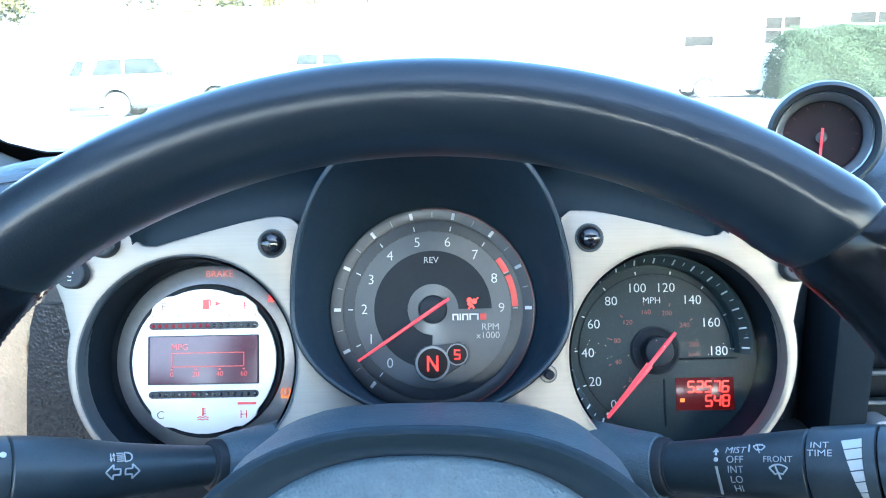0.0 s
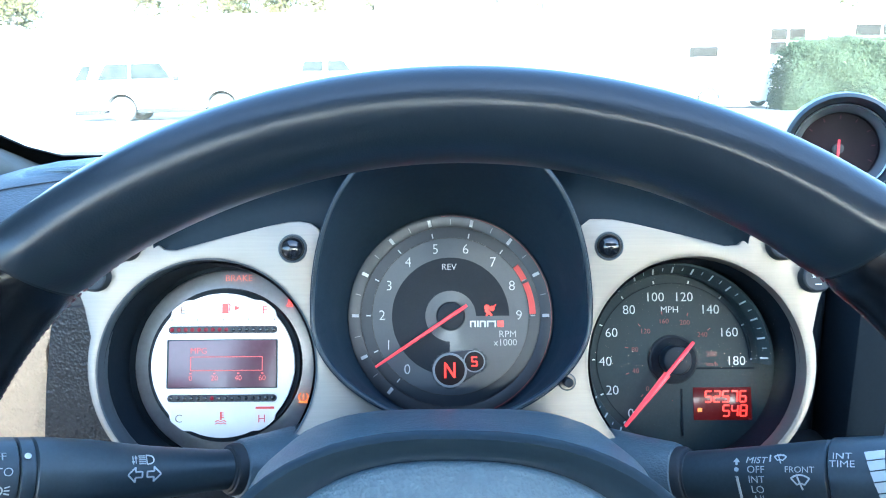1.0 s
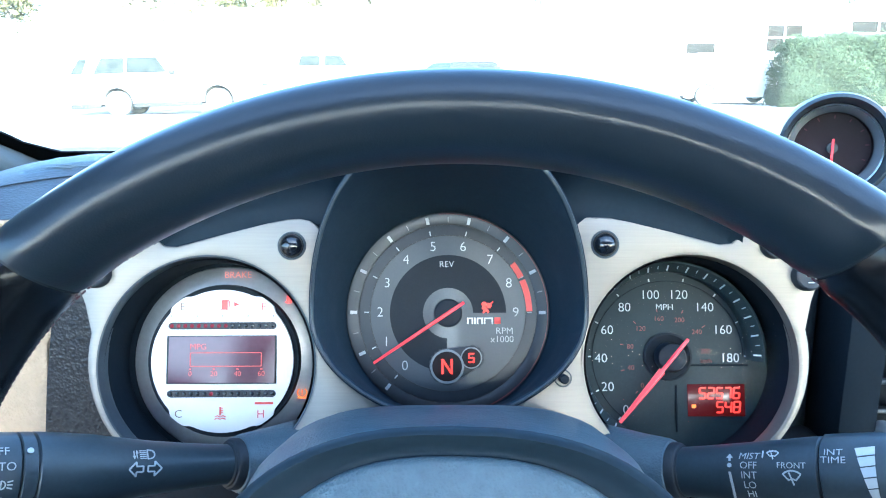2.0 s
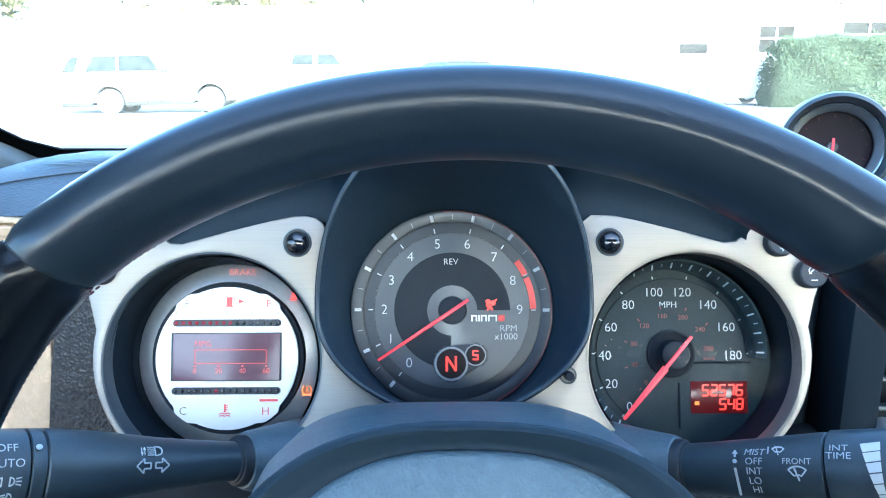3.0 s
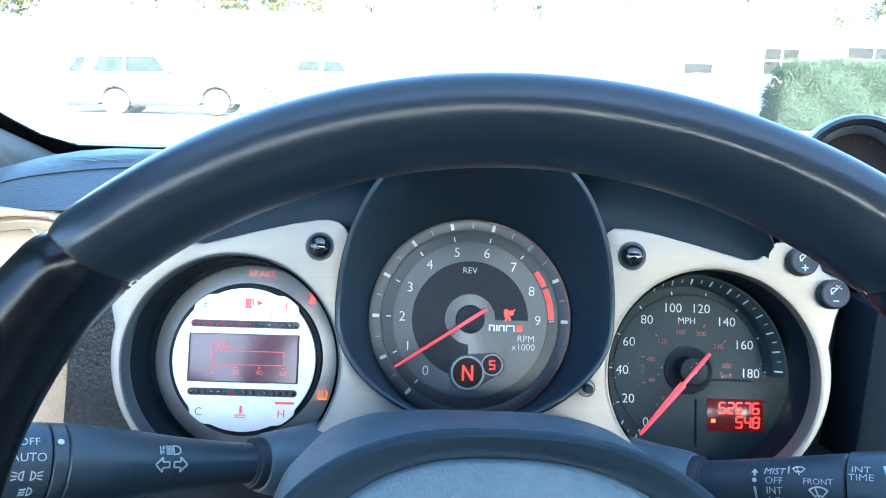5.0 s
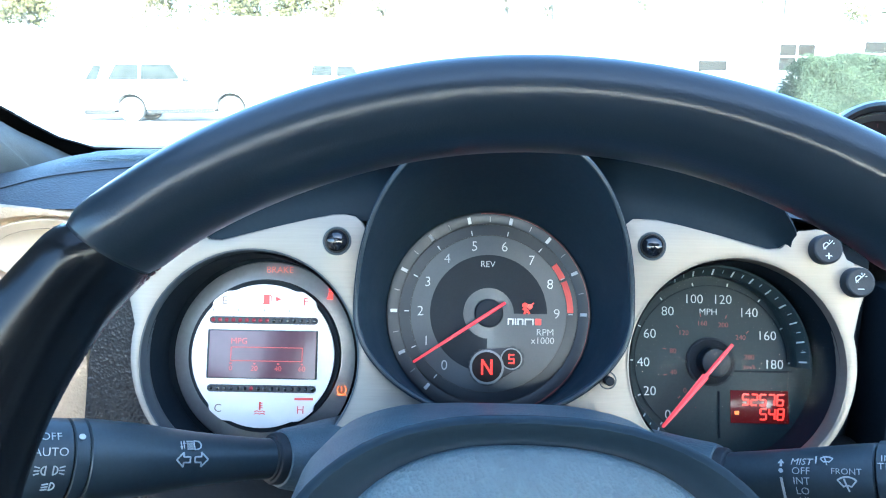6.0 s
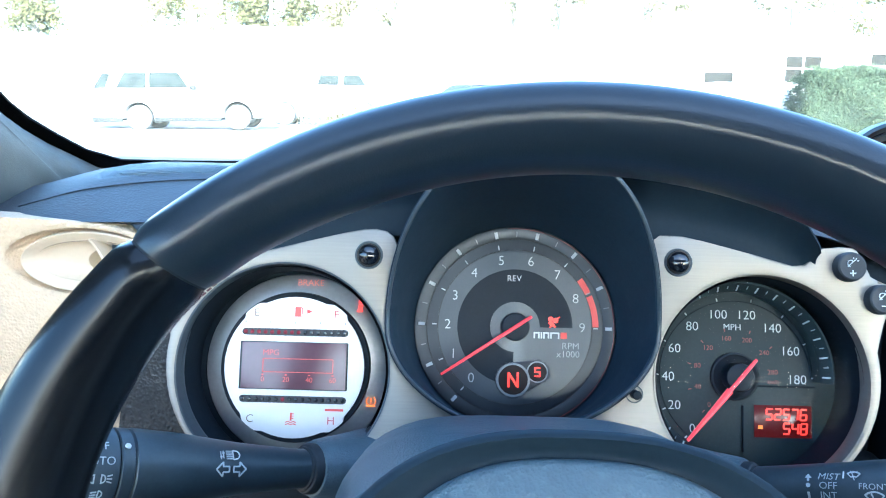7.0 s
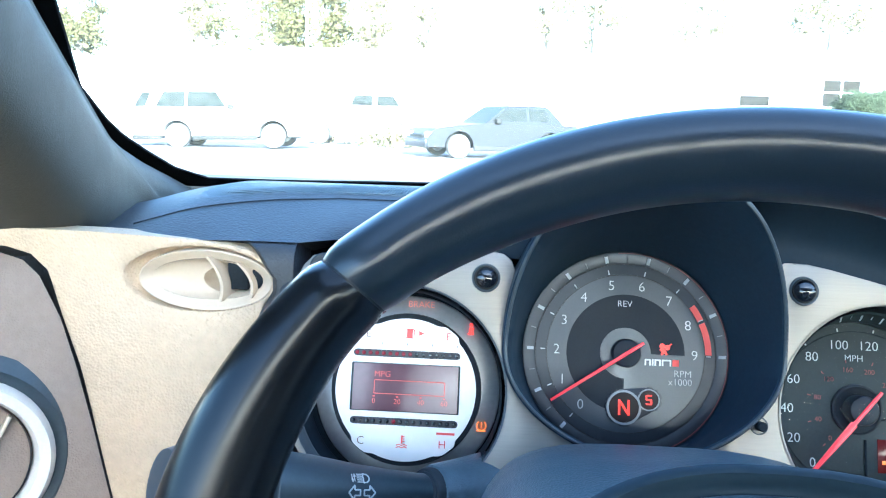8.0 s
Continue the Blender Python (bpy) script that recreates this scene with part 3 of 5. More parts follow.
part("tick_ring", bm, SPEEDO, speedo, "raised sloping tick ring")
bm = bmesh.new()
arc_band(bm, *SC, 0.0478, 0.0483, 0, 231, ZS + 0.0002, 72, 0.0006)
part("inner_step", bm, WELL, speedo)
for k in range(10):
    a = dial_angle(k, 231, 9)
    letters(str(20 * k), 0.0083, NC[0] + 0.0410 * math.cos(a), NC[1] + 0.0414 * math.sin(a), ZS + 0.0007, WHITE_INK, speedo, name="numeral")
for k in range(37):
    a = dial_angle(k / 4, 231, 9)
    c, s = math.cos(a), math.sin(a)
    bm = bmesh.new()
    r0, r1, w = (0.0529, 0.0561, 0.0009) if k % 2 == 0 else (0.0541, 0.0559, 0.0004)
    ends = [[(RC[0] + r * c - s * w * e, RC[1] + r * s + c * w * e, -0.0262 + (r - 0.0524) * 1.16 + up) for e, up in ((-0.5, 0.0002), (0.5, 0.0002), (0.5, 0.0006), (-0.5, 0.0006))] for r in (r0, r1)]
    loft(bm, ends, True, True, True)
    part("tick", bm, WHITE_INK if k % 2 == 0 else PALE_INK, speedo)
    if k % 4 == 0:
        bm = bmesh.new()
        bar(bm, (SC[0] + 0.0488 * c, SC[1] + 0.0488 * s), (SC[0] + 0.0507 * c, SC[1] + 0.0507 * s), 0.0007, ZS + 0.0004)
        part("tick", bm, WHITE_INK, speedo)
letters("MPH", 0.0058, SC[0] - 0.0012, 0.0224, ZS + 0.0007, WHITE_INK, speedo)
for k, word in enumerate(("0", "40", "80", "120", "160", "200", "240", "280")):
    a = radians(228 - 31.5 * k)
    letters(word, 0.0044, SC[0] + 0.0245 * math.cos(a), SC[1] + 0.0245 * math.sin(a), ZS + 0.0007, DIM_RED, speedo, name="numeral")
    if k < 7:
        bm = bmesh.new()
        bar(bm, (SC[0] + 0.0290 * math.cos(a), SC[1] + 0.0290 * math.sin(a)), (SC[0] + 0.0310 * math.cos(a), SC[1] + 0.0310 * math.sin(a)), 0.0005, ZS + 0.0007)
        part("tick", bm, DIM_RED, speedo)
letters("km/h", 0.0036, SC[0] + 0.0245, SC[1] - 0.0030, ZS + 0.0007, DIM_RED, speedo)
bm = bmesh.new()
turned(bm, [(0.0155, ZS), (0.0153, ZS + 0.0016), (0.0140, ZS + 0.0020), (0.0128, ZS + 0.0012), (0.0060, ZS + 0.0010)], 48, *SC)
part("hub_ring", bm, MATTE, speedo)
for x0, x1, y0, y1 in ((0.1500, 0.1905, -0.0150, -0.0138), (0.1438, 0.1450, -0.0560, -0.0270)):
    bm = bmesh.new()
    box(bm, x0, x1, y0, y1, ZS, ZS + 0.0012, 0.0003)
    part("dial_step", bm, WELL, speedo)
# odometer window
bm = bmesh.new()
box(bm, 0.1515, 0.1880, -0.0465, -0.0262, ZS, ZS + 0.0008, 0.0003)
part("odometer", bm, LCD_RED, speedo, "red lit odometer window")
SEGS = {"0": "abcdef", "1": "bc", "2": "abged", "3": "abgcd", "4": "fgbc", "5": "afgcd", "6": "afgecd", "7": "abc", "8": "abcdefg", "9": "abcdfg"}


def digit(bm, ch, x, y, w, h, t, z):
    """One seven-bar digit with its lower left corner at (x, y), leaning a little."""
    k = 0.10
    p = {"a": ((0, h), (w, h)), "g": ((0, h / 2), (w, h / 2)), "d": ((0, 0), (w, 0)), "f": ((0, h / 2), (0, h)), "b": ((w, h / 2), (w, h)), "e": ((0, 0), (0, h / 2)), "c": ((w, 0), (w, h / 2))}
    for s in SEGS[ch]:
        (x0, y0), (x1, y1) = p[s]
        d = 0.00012
        if y0 == y1:
            x0, x1 = x0 + d, x1 - d
        else:
            y0, y1 = y0 + d, y1 - d
        bar(bm, (x + x0 + k * y0, y + y0), (x + x1 + k * y1, y + y1), t, z)


for word, right, y in (("52576", 0.1863, -0.0352), ("548", 0.1863, -0.0440)):
    for i, ch in enumerate(reversed(word)):
        bm = bmesh.new()
        digit(bm, ch, right - 0.0060 - 0.0054 * i, y, 0.0038, 0.0066, 0.0010, ZS + 0.0010)
        part("odometer_digit", bm, RED_GLOW, speedo)
bm = bmesh.new()
box(bm, 0.1540, 0.1566, -0.0412, -0.0390, ZS + 0.0009, ZS + 0.0013)
part("odometer_mark", bm, AMBER_GLOW, speedo)
needle(speedo, SC, 229.5, 0.0520, 0.0150, ZS + 0.0120, 0.0026, 0.0018, 0.0090)
bm = bmesh.new()
ca, sa = math.cos(radians(229.5)), math.sin(radians(229.5))
bar(bm, (SC[0] + 0.0105 * ca, SC[1] + 0.0105 * sa), (SC[0] + 0.0515 * ca, SC[1] + 0.0515 * sa), 0.0044, ZS + 0.0114, 0.0008, width2=0.0020)
part("needle_blade", bm, NEEDLE, speedo, "wider red needle blade")

# ---- fuel and temperature gauge ----
ZG = -0.025
bm = bmesh.new()
turned(bm, [(0.0474, -0.0376), (0.0474, ZG - 0.0045), (0.0469, ZG - 0.0026), (0.0460, ZG - 0.0030), (0.0004, ZG - 0.0030)], 96, *GC)
info = part("fuel_gauge", bm, MATTE, cluster, "round silver fuel and temperature gauge with a red display")
bm = bmesh.new()
turned(bm, [(0.0592, -0.0385), (0.0585, -0.0372), (0.0484, -0.0338), (0.0472, -0.0338)], 96, *GC)
part("lamp_ring", bm, LAMP_RING, info, "smoky lamp ring round the gauge")
outline = []
for i in range(200):
    a = 2 * math.pi * i / 200
    d = math.degrees(math.atan2(abs(math.sin(a)), abs(math.cos(a))))
    ear = min(1.0, max(0.0, (d - 42) / 5.0)) * min(1.0, max(0.0, (66 - d) / 8.0))
    ear = ear * ear * (3 - 2 * ear)
    r = 0.0440 + 0.0021 * ear
    outline.append((GC[0] + r * math.cos(a), GC[1] + r * math.sin(a)))
bm = bmesh.new()
plate(bm, outline, ZG - 0.0025, ZG)
part("gauge_face", bm, SILVER_FACE, info, "brushed silver gauge face")
for y0, lit in ((0.0124, range(0, 9)), (-0.0294, (6,))):
    bm = bmesh.new()
    ends = [(-0.1092 + 0.0022 * math.cos(radians(d)), y0 + 0.0022 * math.sin(radians(d))) for d in range(-90, 91, 30)] + [(-0.1720 + 0.0022 * math.cos(radians(d)), y0 + 0.0022 * math.sin(radians(d))) for d in range(90, 271, 30)]
    plate(bm, ends, ZG, ZG + 0.0005)
    row = part("lamp_strip", bm, BLACK_INK, info)
    for i in range(16):
        bm = bmesh.new()
        turned(bm, [(0.00135, ZG + 0.0004), (0.00115, ZG + 0.0010), (0.0002, ZG + 0.0013)], 10, -0.1720 + 0.00418 * i, y0, cap1=True)
        part("lamp", bm, LAMP_LIT if i in lit else DOME, info)
bm = bmesh.new()
box(bm, -0.1748, -0.1068, -0.0234, 0.0064, ZG, ZG + 0.0006, 0.0005)
part("display_frame", bm, BLACK_INK, info)
bm = bmesh.new()
box(bm, -0.1735, -0.1078, -0.0228, 0.0058, ZG + 0.0004, ZG + 0.0009)
part("display", bm, LCD, info, "plum coloured display")
zl = ZG + 0.0010
bm = bmesh.new()
for p, q in (((-0.1600, -0.0042), (-0.1160, -0.0042)), ((-0.1600, -0.0125), (-0.1160, -0.0125)), ((-0.1600, -0.0125), (-0.1600, -0.0042)), ((-0.1160, -0.0125), (-0.1160, -0.0042))):
    bar(bm, p, q, 0.00045, zl, 0.0002)
for i in range(4):
    bar(bm, (-0.1600 + 0.01467 * i, -0.0146), (-0.1600 + 0.01467 * i, -0.0138), 0.0013, zl, 0.0002)
part("display_bar", bm, RED_DIM_GLOW, info)
letters("MPG", 0.0052, -0.1552, -0.0006, zl, RED_DIM_GLOW, info)
for i, word in enumerate(("0", "20", "40", "60")):
    letters(word, 0.0045, -0.1600 + 0.01467 * i, -0.0172, zl, RED_DIM_GLOW, info, name="numeral")
for word, x, y in (("E", -0.1655, 0.0242), ("F", -0.1150, 0.0240), ("C", -0.1670, -0.0418), ("H", -0.1162, -0.0421)):
    letters(word, 0.0070, x, y, ZG + 0.0003, TAN_INK if word in "EC" else RED_DIM_GLOW, info)
bm = bmesh.new()                             # fuel pump and its arrow
box(bm, -0.1412, -0.1376, 0.0228, 0.0284, ZG, ZG + 0.0004)
bar(bm, (-0.1418, 0.0226), (-0.1370, 0.0226), 0.0006, ZG)
bar(bm, (-0.1366, 0.0240), (-0.1366, 0.0278), 0.0005, ZG)
bar(bm, (-0.1376, 0.0284), (-0.1362, 0.0272), 0.0005, ZG)
bar(bm, (-0.1336, 0.0257), (-0.1304, 0.0257), 0.0030, ZG, width2=0.0002)
part("pump_mark", bm, RED_INK, info)
bm = bmesh.new()                             # thermometer over waves
bar(bm, (-0.1412, -0.0425), (-0.1412, -0.0375), 0.0010, ZG)
for y in (-0.0382, -0.0396, -0.0410):
    bar(bm, (-0.1412, y), (-0.1394, y), 0.0005, ZG)
for y in (-0.0432, -0.0446):
    for i in range(4):
        bar(bm, (-0.1446 + 0.0017 * i, y + (0.0004 if i % 2 else -0.0004)), (-0.1429 + 0.0017 * i, y + (-0.0004 if i % 2 else 0.0004)), 0.0005, ZG)
part("temperature_mark", bm, RED_INK, info)
bm = bmesh.new()
box(bm, -0.1200, -0.1086, -0.0360, -0.0346, ZG, ZG + 0.0004)
part("hot_mark", bm, RED_INK, info)
bm = bmesh.new()
for i in range(5):
    x = -0.1722 + 0.0158 * i
    bar(bm, (x, 0.0178), (x, 0.0192), 0.0006, ZG)
part("scale_mark", bm, GREY_INK, info)
# warning lamps on the dark ring
zr = -0.0331
letters("BRAKE", 0.0058, -0.1335, 0.0442, zr, BRAKE_GLOW, info, thick=0.0003)
bm = bmesh.new()                             # seat belt
x, y = -0.1010, 0.0296
arc_band(bm, x, y + 0.0030, 0.0, 0.0013, 0, 360, zr, 14)
bar(bm, (x, y + 0.0016), (x, y - 0.0034), 0.0022, zr, width2=0.0034)
bar(bm, (x - 0.0022, y - 0.003), (x + 0.0020, y + 0.001), 0.0007, zr + 0.0002)
part("warning_lamp", bm, RED_GLOW, info, "lit red seat belt lamp")
bm = bmesh.new()                             # tyre pressure
x, y = -0.0922, -0.0300
arc_band(bm, x, y, 0.0026, 0.0032, 125, 415, zr, 20)
bar(bm, (x - 0.0030, y - 0.0032), (x + 0.0030, y - 0.0032), 0.0006, zr)
bar(bm, (x, y - 0.0004), (x, y + 0.0020), 0.0007, zr)
bar(bm, (x, y - 0.0016), (x, y - 0.0010), 0.0007, zr)
part("warning_lamp", bm, AMBER_GLOW, info, "lit amber tyre pressure lamp")
bm = bmesh.new()
turned(bm, [(POD_R - 0.0026, -0.0090), (POD_R - 0.006, -0.0082), (0.0003, -0.0075)], 64, POD_X, POD_Y, cap1=True)
lens = part("speedometer_lens", bm, LENS, cluster, "clear domed gauge lens")
lens.visible_shadow = False

# ---- steering wheel ----
WR, WK = 0.1826, 0.8456
M_WHEEL = Matrix(((0.99909, 0.01665, -0.0392, -0.0087), (-0.04259, 0.39051, -0.91961, 0.1896), (0.0, 0.92045, 0.39087, 0.9306), (0, 0, 0, 1)))
wheel = thing("steering_wheel", M_WHEEL, "black leather-wrapped sports steering wheel with dark red stitching", "steering wheel")
RA, RB = 0.0174, 0.0224


def rim_ring(a, grow=0.0, n=108):
    """One cross section of the rim at wheel angle a."""
    c, s = math.cos(a), math.sin(a)
    hollow = 1 - 0.27 * math.exp(-((math.degrees(a) - 140) / 15) ** 2)
    out = []
    for i in range(n):
        p = 2 * math.pi * i / n
        cp, sp = math.cos(p), math.sin(p)
        e = 0.96
        x = math.copysign(abs(cp) ** e, cp) * (RA + grow)
        y = math.copysign(abs(sp) ** e, sp) * (RB + grow)
        d, w = x * (hollow if x < 0 else 1.0), y
        ridge = 0.00028 * min(1.0, max(0.0, (c + 0.05) / 0.45)) * math.exp(-((math.degrees(p) - 104) / 6.0) ** 2)
        out.append(((WR + d) * c, (WR + d) * s * WK - 0.0008 * max(0.0, s) ** 6, w + ridge))
    return out


def rim_span(a0, a1, steps):
    rings = []
    for i in range(steps + 1):
        k = i / steps
        near = min(k, 1 - k) * steps
        shrink = (-0.0014, -0.0001, 0.0003, 0.0002, 0.0001)[int(near + 0.01)] if near < 4.5 else 0.0
        rings.append(rim_ring(radians(a0 + (a1 - a0) * k), shrink))
    return rings


# Upper and lower spans use the leather with haze in its colour.
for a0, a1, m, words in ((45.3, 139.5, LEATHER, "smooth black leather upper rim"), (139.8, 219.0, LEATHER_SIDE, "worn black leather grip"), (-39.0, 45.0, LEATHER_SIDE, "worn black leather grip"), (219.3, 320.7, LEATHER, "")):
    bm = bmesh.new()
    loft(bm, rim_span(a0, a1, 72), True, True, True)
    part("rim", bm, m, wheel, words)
bm = bmesh.new()
loft(bm, [rim_ring(radians(3 * i), -0.0017, 24) for i in range(120)], True, loop=True)
part("rim_core", bm, RUBBER, wheel)
# stitches along the rim's inner edge
bm = bmesh.new()
for i in range(150):
    a = radians(20 + 140 * i / 149)
    r = rim_ring(a, -0.0001)
    q = rim_ring(a + 0.010, -0.0001)
    tube(bm, [r[67], q[68]], 0.00042, 5)
part("stitching", bm, SEAM_RED, wheel, "dark red stitching")
# horn pad and spokes
def pad_ring(hw, hh, z, n=64, cy=-0.0185):
    out = []
    for i in range(n):
        a = 2 * math.pi * i / n
        c, s = math.cos(a), math.sin(a)
        out.append((math.copysign(abs(c) ** 0.8, c) * hw, cy + math.copysign(abs(s) ** 0.9, s) * hh, z))
    return out


bm = bmesh.new()
loft(bm, [pad_ring(*q) for q in ((0.078, 0.060, -0.045), (0.085, 0.068, -0.012), (0.0862, 0.0702, -0.002), (0.0856, 0.0698, 0.0008), (0.0842, 0.0688, 0.0022), (0.0826, 0.0678, 0.0026), (0.0806, 0.0666, 0.0018), (0.0775, 0.0648, -0.0004),
                                 (0.0735, 0.0630, -0.0022), (0.0705, 0.0618, -0.0026), (0.0660, 0.0580, -0.0030), (0.05, 0.045, -0.004))], True, True, True)
# Dark visor plastic paints the shaded band round the pad's centre.
part("pad_surround", bm, VISOR, wheel, "horn pad surround, its dark tone painted shade")
bm = bmesh.new()
loft(bm, [pad_ring(*q) for q in ((0.0680, 0.0602, -0.0040), (0.0692, 0.0611, -0.0012), (0.0684, 0.0605, 0.0012), (0.0672, 0.0596, 0.0026), (0.0640, 0.0570, 0.0042), (0.0560, 0.0500, 0.0074), (0.045, 0.040, 0.0104), (0.030, 0.027, 0.0130), (0.015, 0.0135, 0.0142), (0.002, 0.0018, 0.0146))], True, True, True)
part("horn_pad", bm, HORN_SKIN, wheel, "grained black horn pad")
for sx in (-1, 1):
    bm = bmesh.new()
    rings = []
    for k in range(9):
        f = k / 8
        x = sx * (0.070 + 0.112 * f)
        hh, hz = 0.026 - 0.010 * f, 0.010 - 0.001 * f
        y0 = -0.006 - 0.012 * f
        rings.append([(x, y0 + hh * math.cos(2 * math.pi * i / 20), -0.012 + 0.010 * f + hz * math.sin(2 * math.pi * i / 20)) for i in range(20)])
    loft(bm, rings, True, True, True)
    part("spoke", bm, SMOOTH, wheel, "satin black spoke")
bm = bmesh.new()
tube(bm, [(0, -0.01, -0.04), (0, -0.01, -0.12)], 0.03, 24)
part("hub", bm, MATTE, wheel)

# ---- steering column shroud ----
shroud = thing("column_shroud", Matrix.Translation((-0.0095, 0.0, 0.0)), "grained black steering column shroud between the stalks", "steering column")


def shroud_ring(y, hw, top, low, upper, n=26):
    """Half of the shroud's section: its upper or its lower shell."""
    out = []
    for i in range(n):
        a = math.pi * i / (n - 1)
        c, s = math.cos(a), math.sin(a)
        x = math.copysign(abs(c) ** 0.55, c) * hw
        mid = low + (top - low) * 0.45
        out.append((x, y, mid + (top - mid) * s ** 0.55 if upper else mid - 0.0015 - (mid - low) * s ** 0.55))
    return out


SHROUD = ((0.235, 0.088, 0.940, 0.80), (0.245, 0.092, 0.946, 0.80), (0.300, 0.096, 0.935, 0.79), (0.345, 0.094, 0.922, 0.78), (0.362, 0.091, 0.9155, 0.78), (0.372, 0.085, 0.905, 0.78), (0.44, 0.080, 0.870, 0.77))
for upper in (True, False):
    bm = bmesh.new()
    loft(bm, [shroud_ring(*q, upper) for q in SHROUD], True, True, True)
    part("upper_cover" if upper else "lower_cover", bm, GRAINED, shroud)


# ---- stalks ----
def stalk(name, base, ahead, side, label, category, profile):
    """A column stalk: local x runs to the right along it, z faces the driver."""
    d = Vector(ahead).normalized()
    x = d if side > 0 else -d
    z = (Vector((0.0, 0.0, 1.10)) - Vector(base))
    z = (z - x * z.dot(x)).normalized()
    y = z.cross(x)
    m = Matrix(((x.x, y.x, z.x, base[0]), (x.y, y.y, z.y, base[1]), (x.z, y.z, z.z, base[2]), (0, 0, 0, 1)))
    t = thing(name, m, label, category)
    for k, (kind, prof, material) in enumerate(profile):
        bm = bmesh.new()
        rings = [[(side * s, r * math.cos(2 * math.pi * i / 40), r * 0.94 * math.sin(2 * math.pi * i / 40)) for i in range(40)] for s, r in prof]
        loft(bm, rings, True, True, True)
        part(kind, bm, material, t)
    return t


def wrap(ob, radius):
    """Bends a flat mark, lying in xy, round the stalk."""
    for v in ob.data.vertices:
        a = v.co.y / radius
        r = radius + v.co.z
        v.co.y, v.co.z = r * math.sin(a), r * 0.94 * math.cos(a) + 0.0004
    return ob


left = stalk("turn_signal_stalk", (-0.128, 0.3754, 0.8745), (-0.71, -0.64, 0.31), -1, "black turn signal and headlight stalk with white symbols", "control stalk",
             (("stalk_body", ((-0.03, 0.0100), (0.012, 0.0108), (0.030, 0.0120), (0.050, 0.0136), (0.065, 0.0154), (0.080, 0.0173), (0.100, 0.0188), (0.1065, 0.0190), (0.1075, 0.0180)), SMOOTH),
              ("stalk_ring", ((0.1077, 0.0182), (0.1081, 0.0190), (0.1135, 0.0190), (0.1141, 0.0182)), SMOOTH),
              ("stalk_knob", ((0.1145, 0.0180), (0.1151, 0.0190), (0.148, 0.0188), (0.154, 0.0165), (0.155, 0.010)), SMOOTH)))
bm = bmesh.new()
x = -0.058
for sgn in (-1, 1):
    pts = [(0.0012, 0.0013), (0.0046, 0.0013), (0.0046, 0.0034), (0.0082, 0.0), (0.0046, -0.0034), (0.0046, -0.0013), (0.0012, -0.0013)]
    for i in range(7):
        p, q = pts[i], pts[(i + 1) % 7]
        bar(bm, (x + sgn * p[0], -0.001 + p[1]), (x + sgn * q[0], -0.001 + q[1]), 0.0007, 0.0002)
wrap(part("stalk_symbol", bm, WHITE_INK, left, smooth=False), 0.0150)
bm = bmesh.new()
arc_band(bm, x + 0.0026, 0.0060, 0.0018, 0.0024, -90, 90, 0.0002, 14)
bar(bm, (x + 0.0012, 0.0060 + 0.0024), (x + 0.0026, 0.0060 + 0.0021), 0.0005, 0.0002)
bar(bm, (x + 0.0012, 0.0060 - 0.0024), (x + 0.0026, 0.0060 - 0.0021), 0.0005, 0.0002)
bar(bm, (x + 0.0012, 0.0036), (x + 0.0012, 0.0084), 0.0005, 0.0002)
for k in range(5):
    bar(bm, (x - 0.0028, 0.0040 + 0.0010 * k), (x + 0.0006, 0.0040 + 0.0010 * k), 0.0004, 0.0002)
for k, up in ((-0.0056, -1), (-0.0042, 1)):
    bar(bm, (x + k, 0.0042), (x + k, 0.0080), 0.0004, 0.0002)
    bar(bm, (x + k, 0.0060 + up * 0.0006), (x + k, 0.0060 + up * 0.0022), 0.0014, 0.0003, width2=0.0002)
wrap(part("stalk_symbol", bm, WHITE_INK, left, smooth=False), 0.0150)
bm = bmesh.new()
arc_band(bm, -0.1116, 0.0095, 0.0, 0.0014, 0, 360, 0.0002, 14)
wrap(part("stalk_dot", bm, WHITE_INK, left, smooth=False), 0.0190)
for word, yy in (("OFF", 0.0095), ("AUTO", 0.0025)):
    wrap(letters(word, 0.0052, -0.1245, yy, 0.0002, WHITE_INK, left), 0.0190)
for yy, kind in ((-0.0050, 0), (-0.0120, 1)):
    bm = bmesh.new()
    for sgn in ((-1, 1) if kind == 0 else (1,)):
        cx = -0.1245 + sgn * 0.0016
        arc_band(bm, cx, yy, 0.0015, 0.0020, 90 if sgn < 0 else -90, 270 if sgn < 0 else 90, 0.0002, 12)
        bar(bm, (cx, yy - 0.0020), (cx, yy + 0.0020), 0.0005, 0.0002)
        for k in (-1, 0, 1):
            if kind == 0:
                bar(bm, (cx + sgn * 0.0024, yy + 0.0011 * k), (cx + sgn * 0.0046, yy + 0.0017 * k), 0.0005, 0.0002)
            else:
                bar(bm, (cx - 0.0034, yy + 0.0013 * k - 0.0004), (cx - 0.0008, yy + 0.0013 * k), 0.0005, 0.0002)
    wrap(part("stalk_symbol", bm, WHITE_INK, left, smooth=False), 0.0190)

right = stalk("wiper_stalk", (0.1100, 0.380, 0.8660), (0.76, -0.61, 0.315), 1, "black wiper stalk with white lettering", "control stalk",
              (("stalk_body", ((-0.01, 0.0125), (0.012, 0.0130), (0.030, 0.0140), (0.060, 0.0162), (0.085, 0.0184), (0.090, 0.0187), (0.091, 0.0178)), SMOOTH),
               ("stalk_knob", ((0.0916, 0.0182), (0.0922, 0.0196), (0.118, 0.0204), (0.121, 0.0200), (0.1216, 0.0190)), SMOOTH),
               ("stalk_tip", ((0.122, 0.0186), (0.1226, 0.0200), (0.140, 0.0190), (0.144, 0.014)), SMOOTH)))
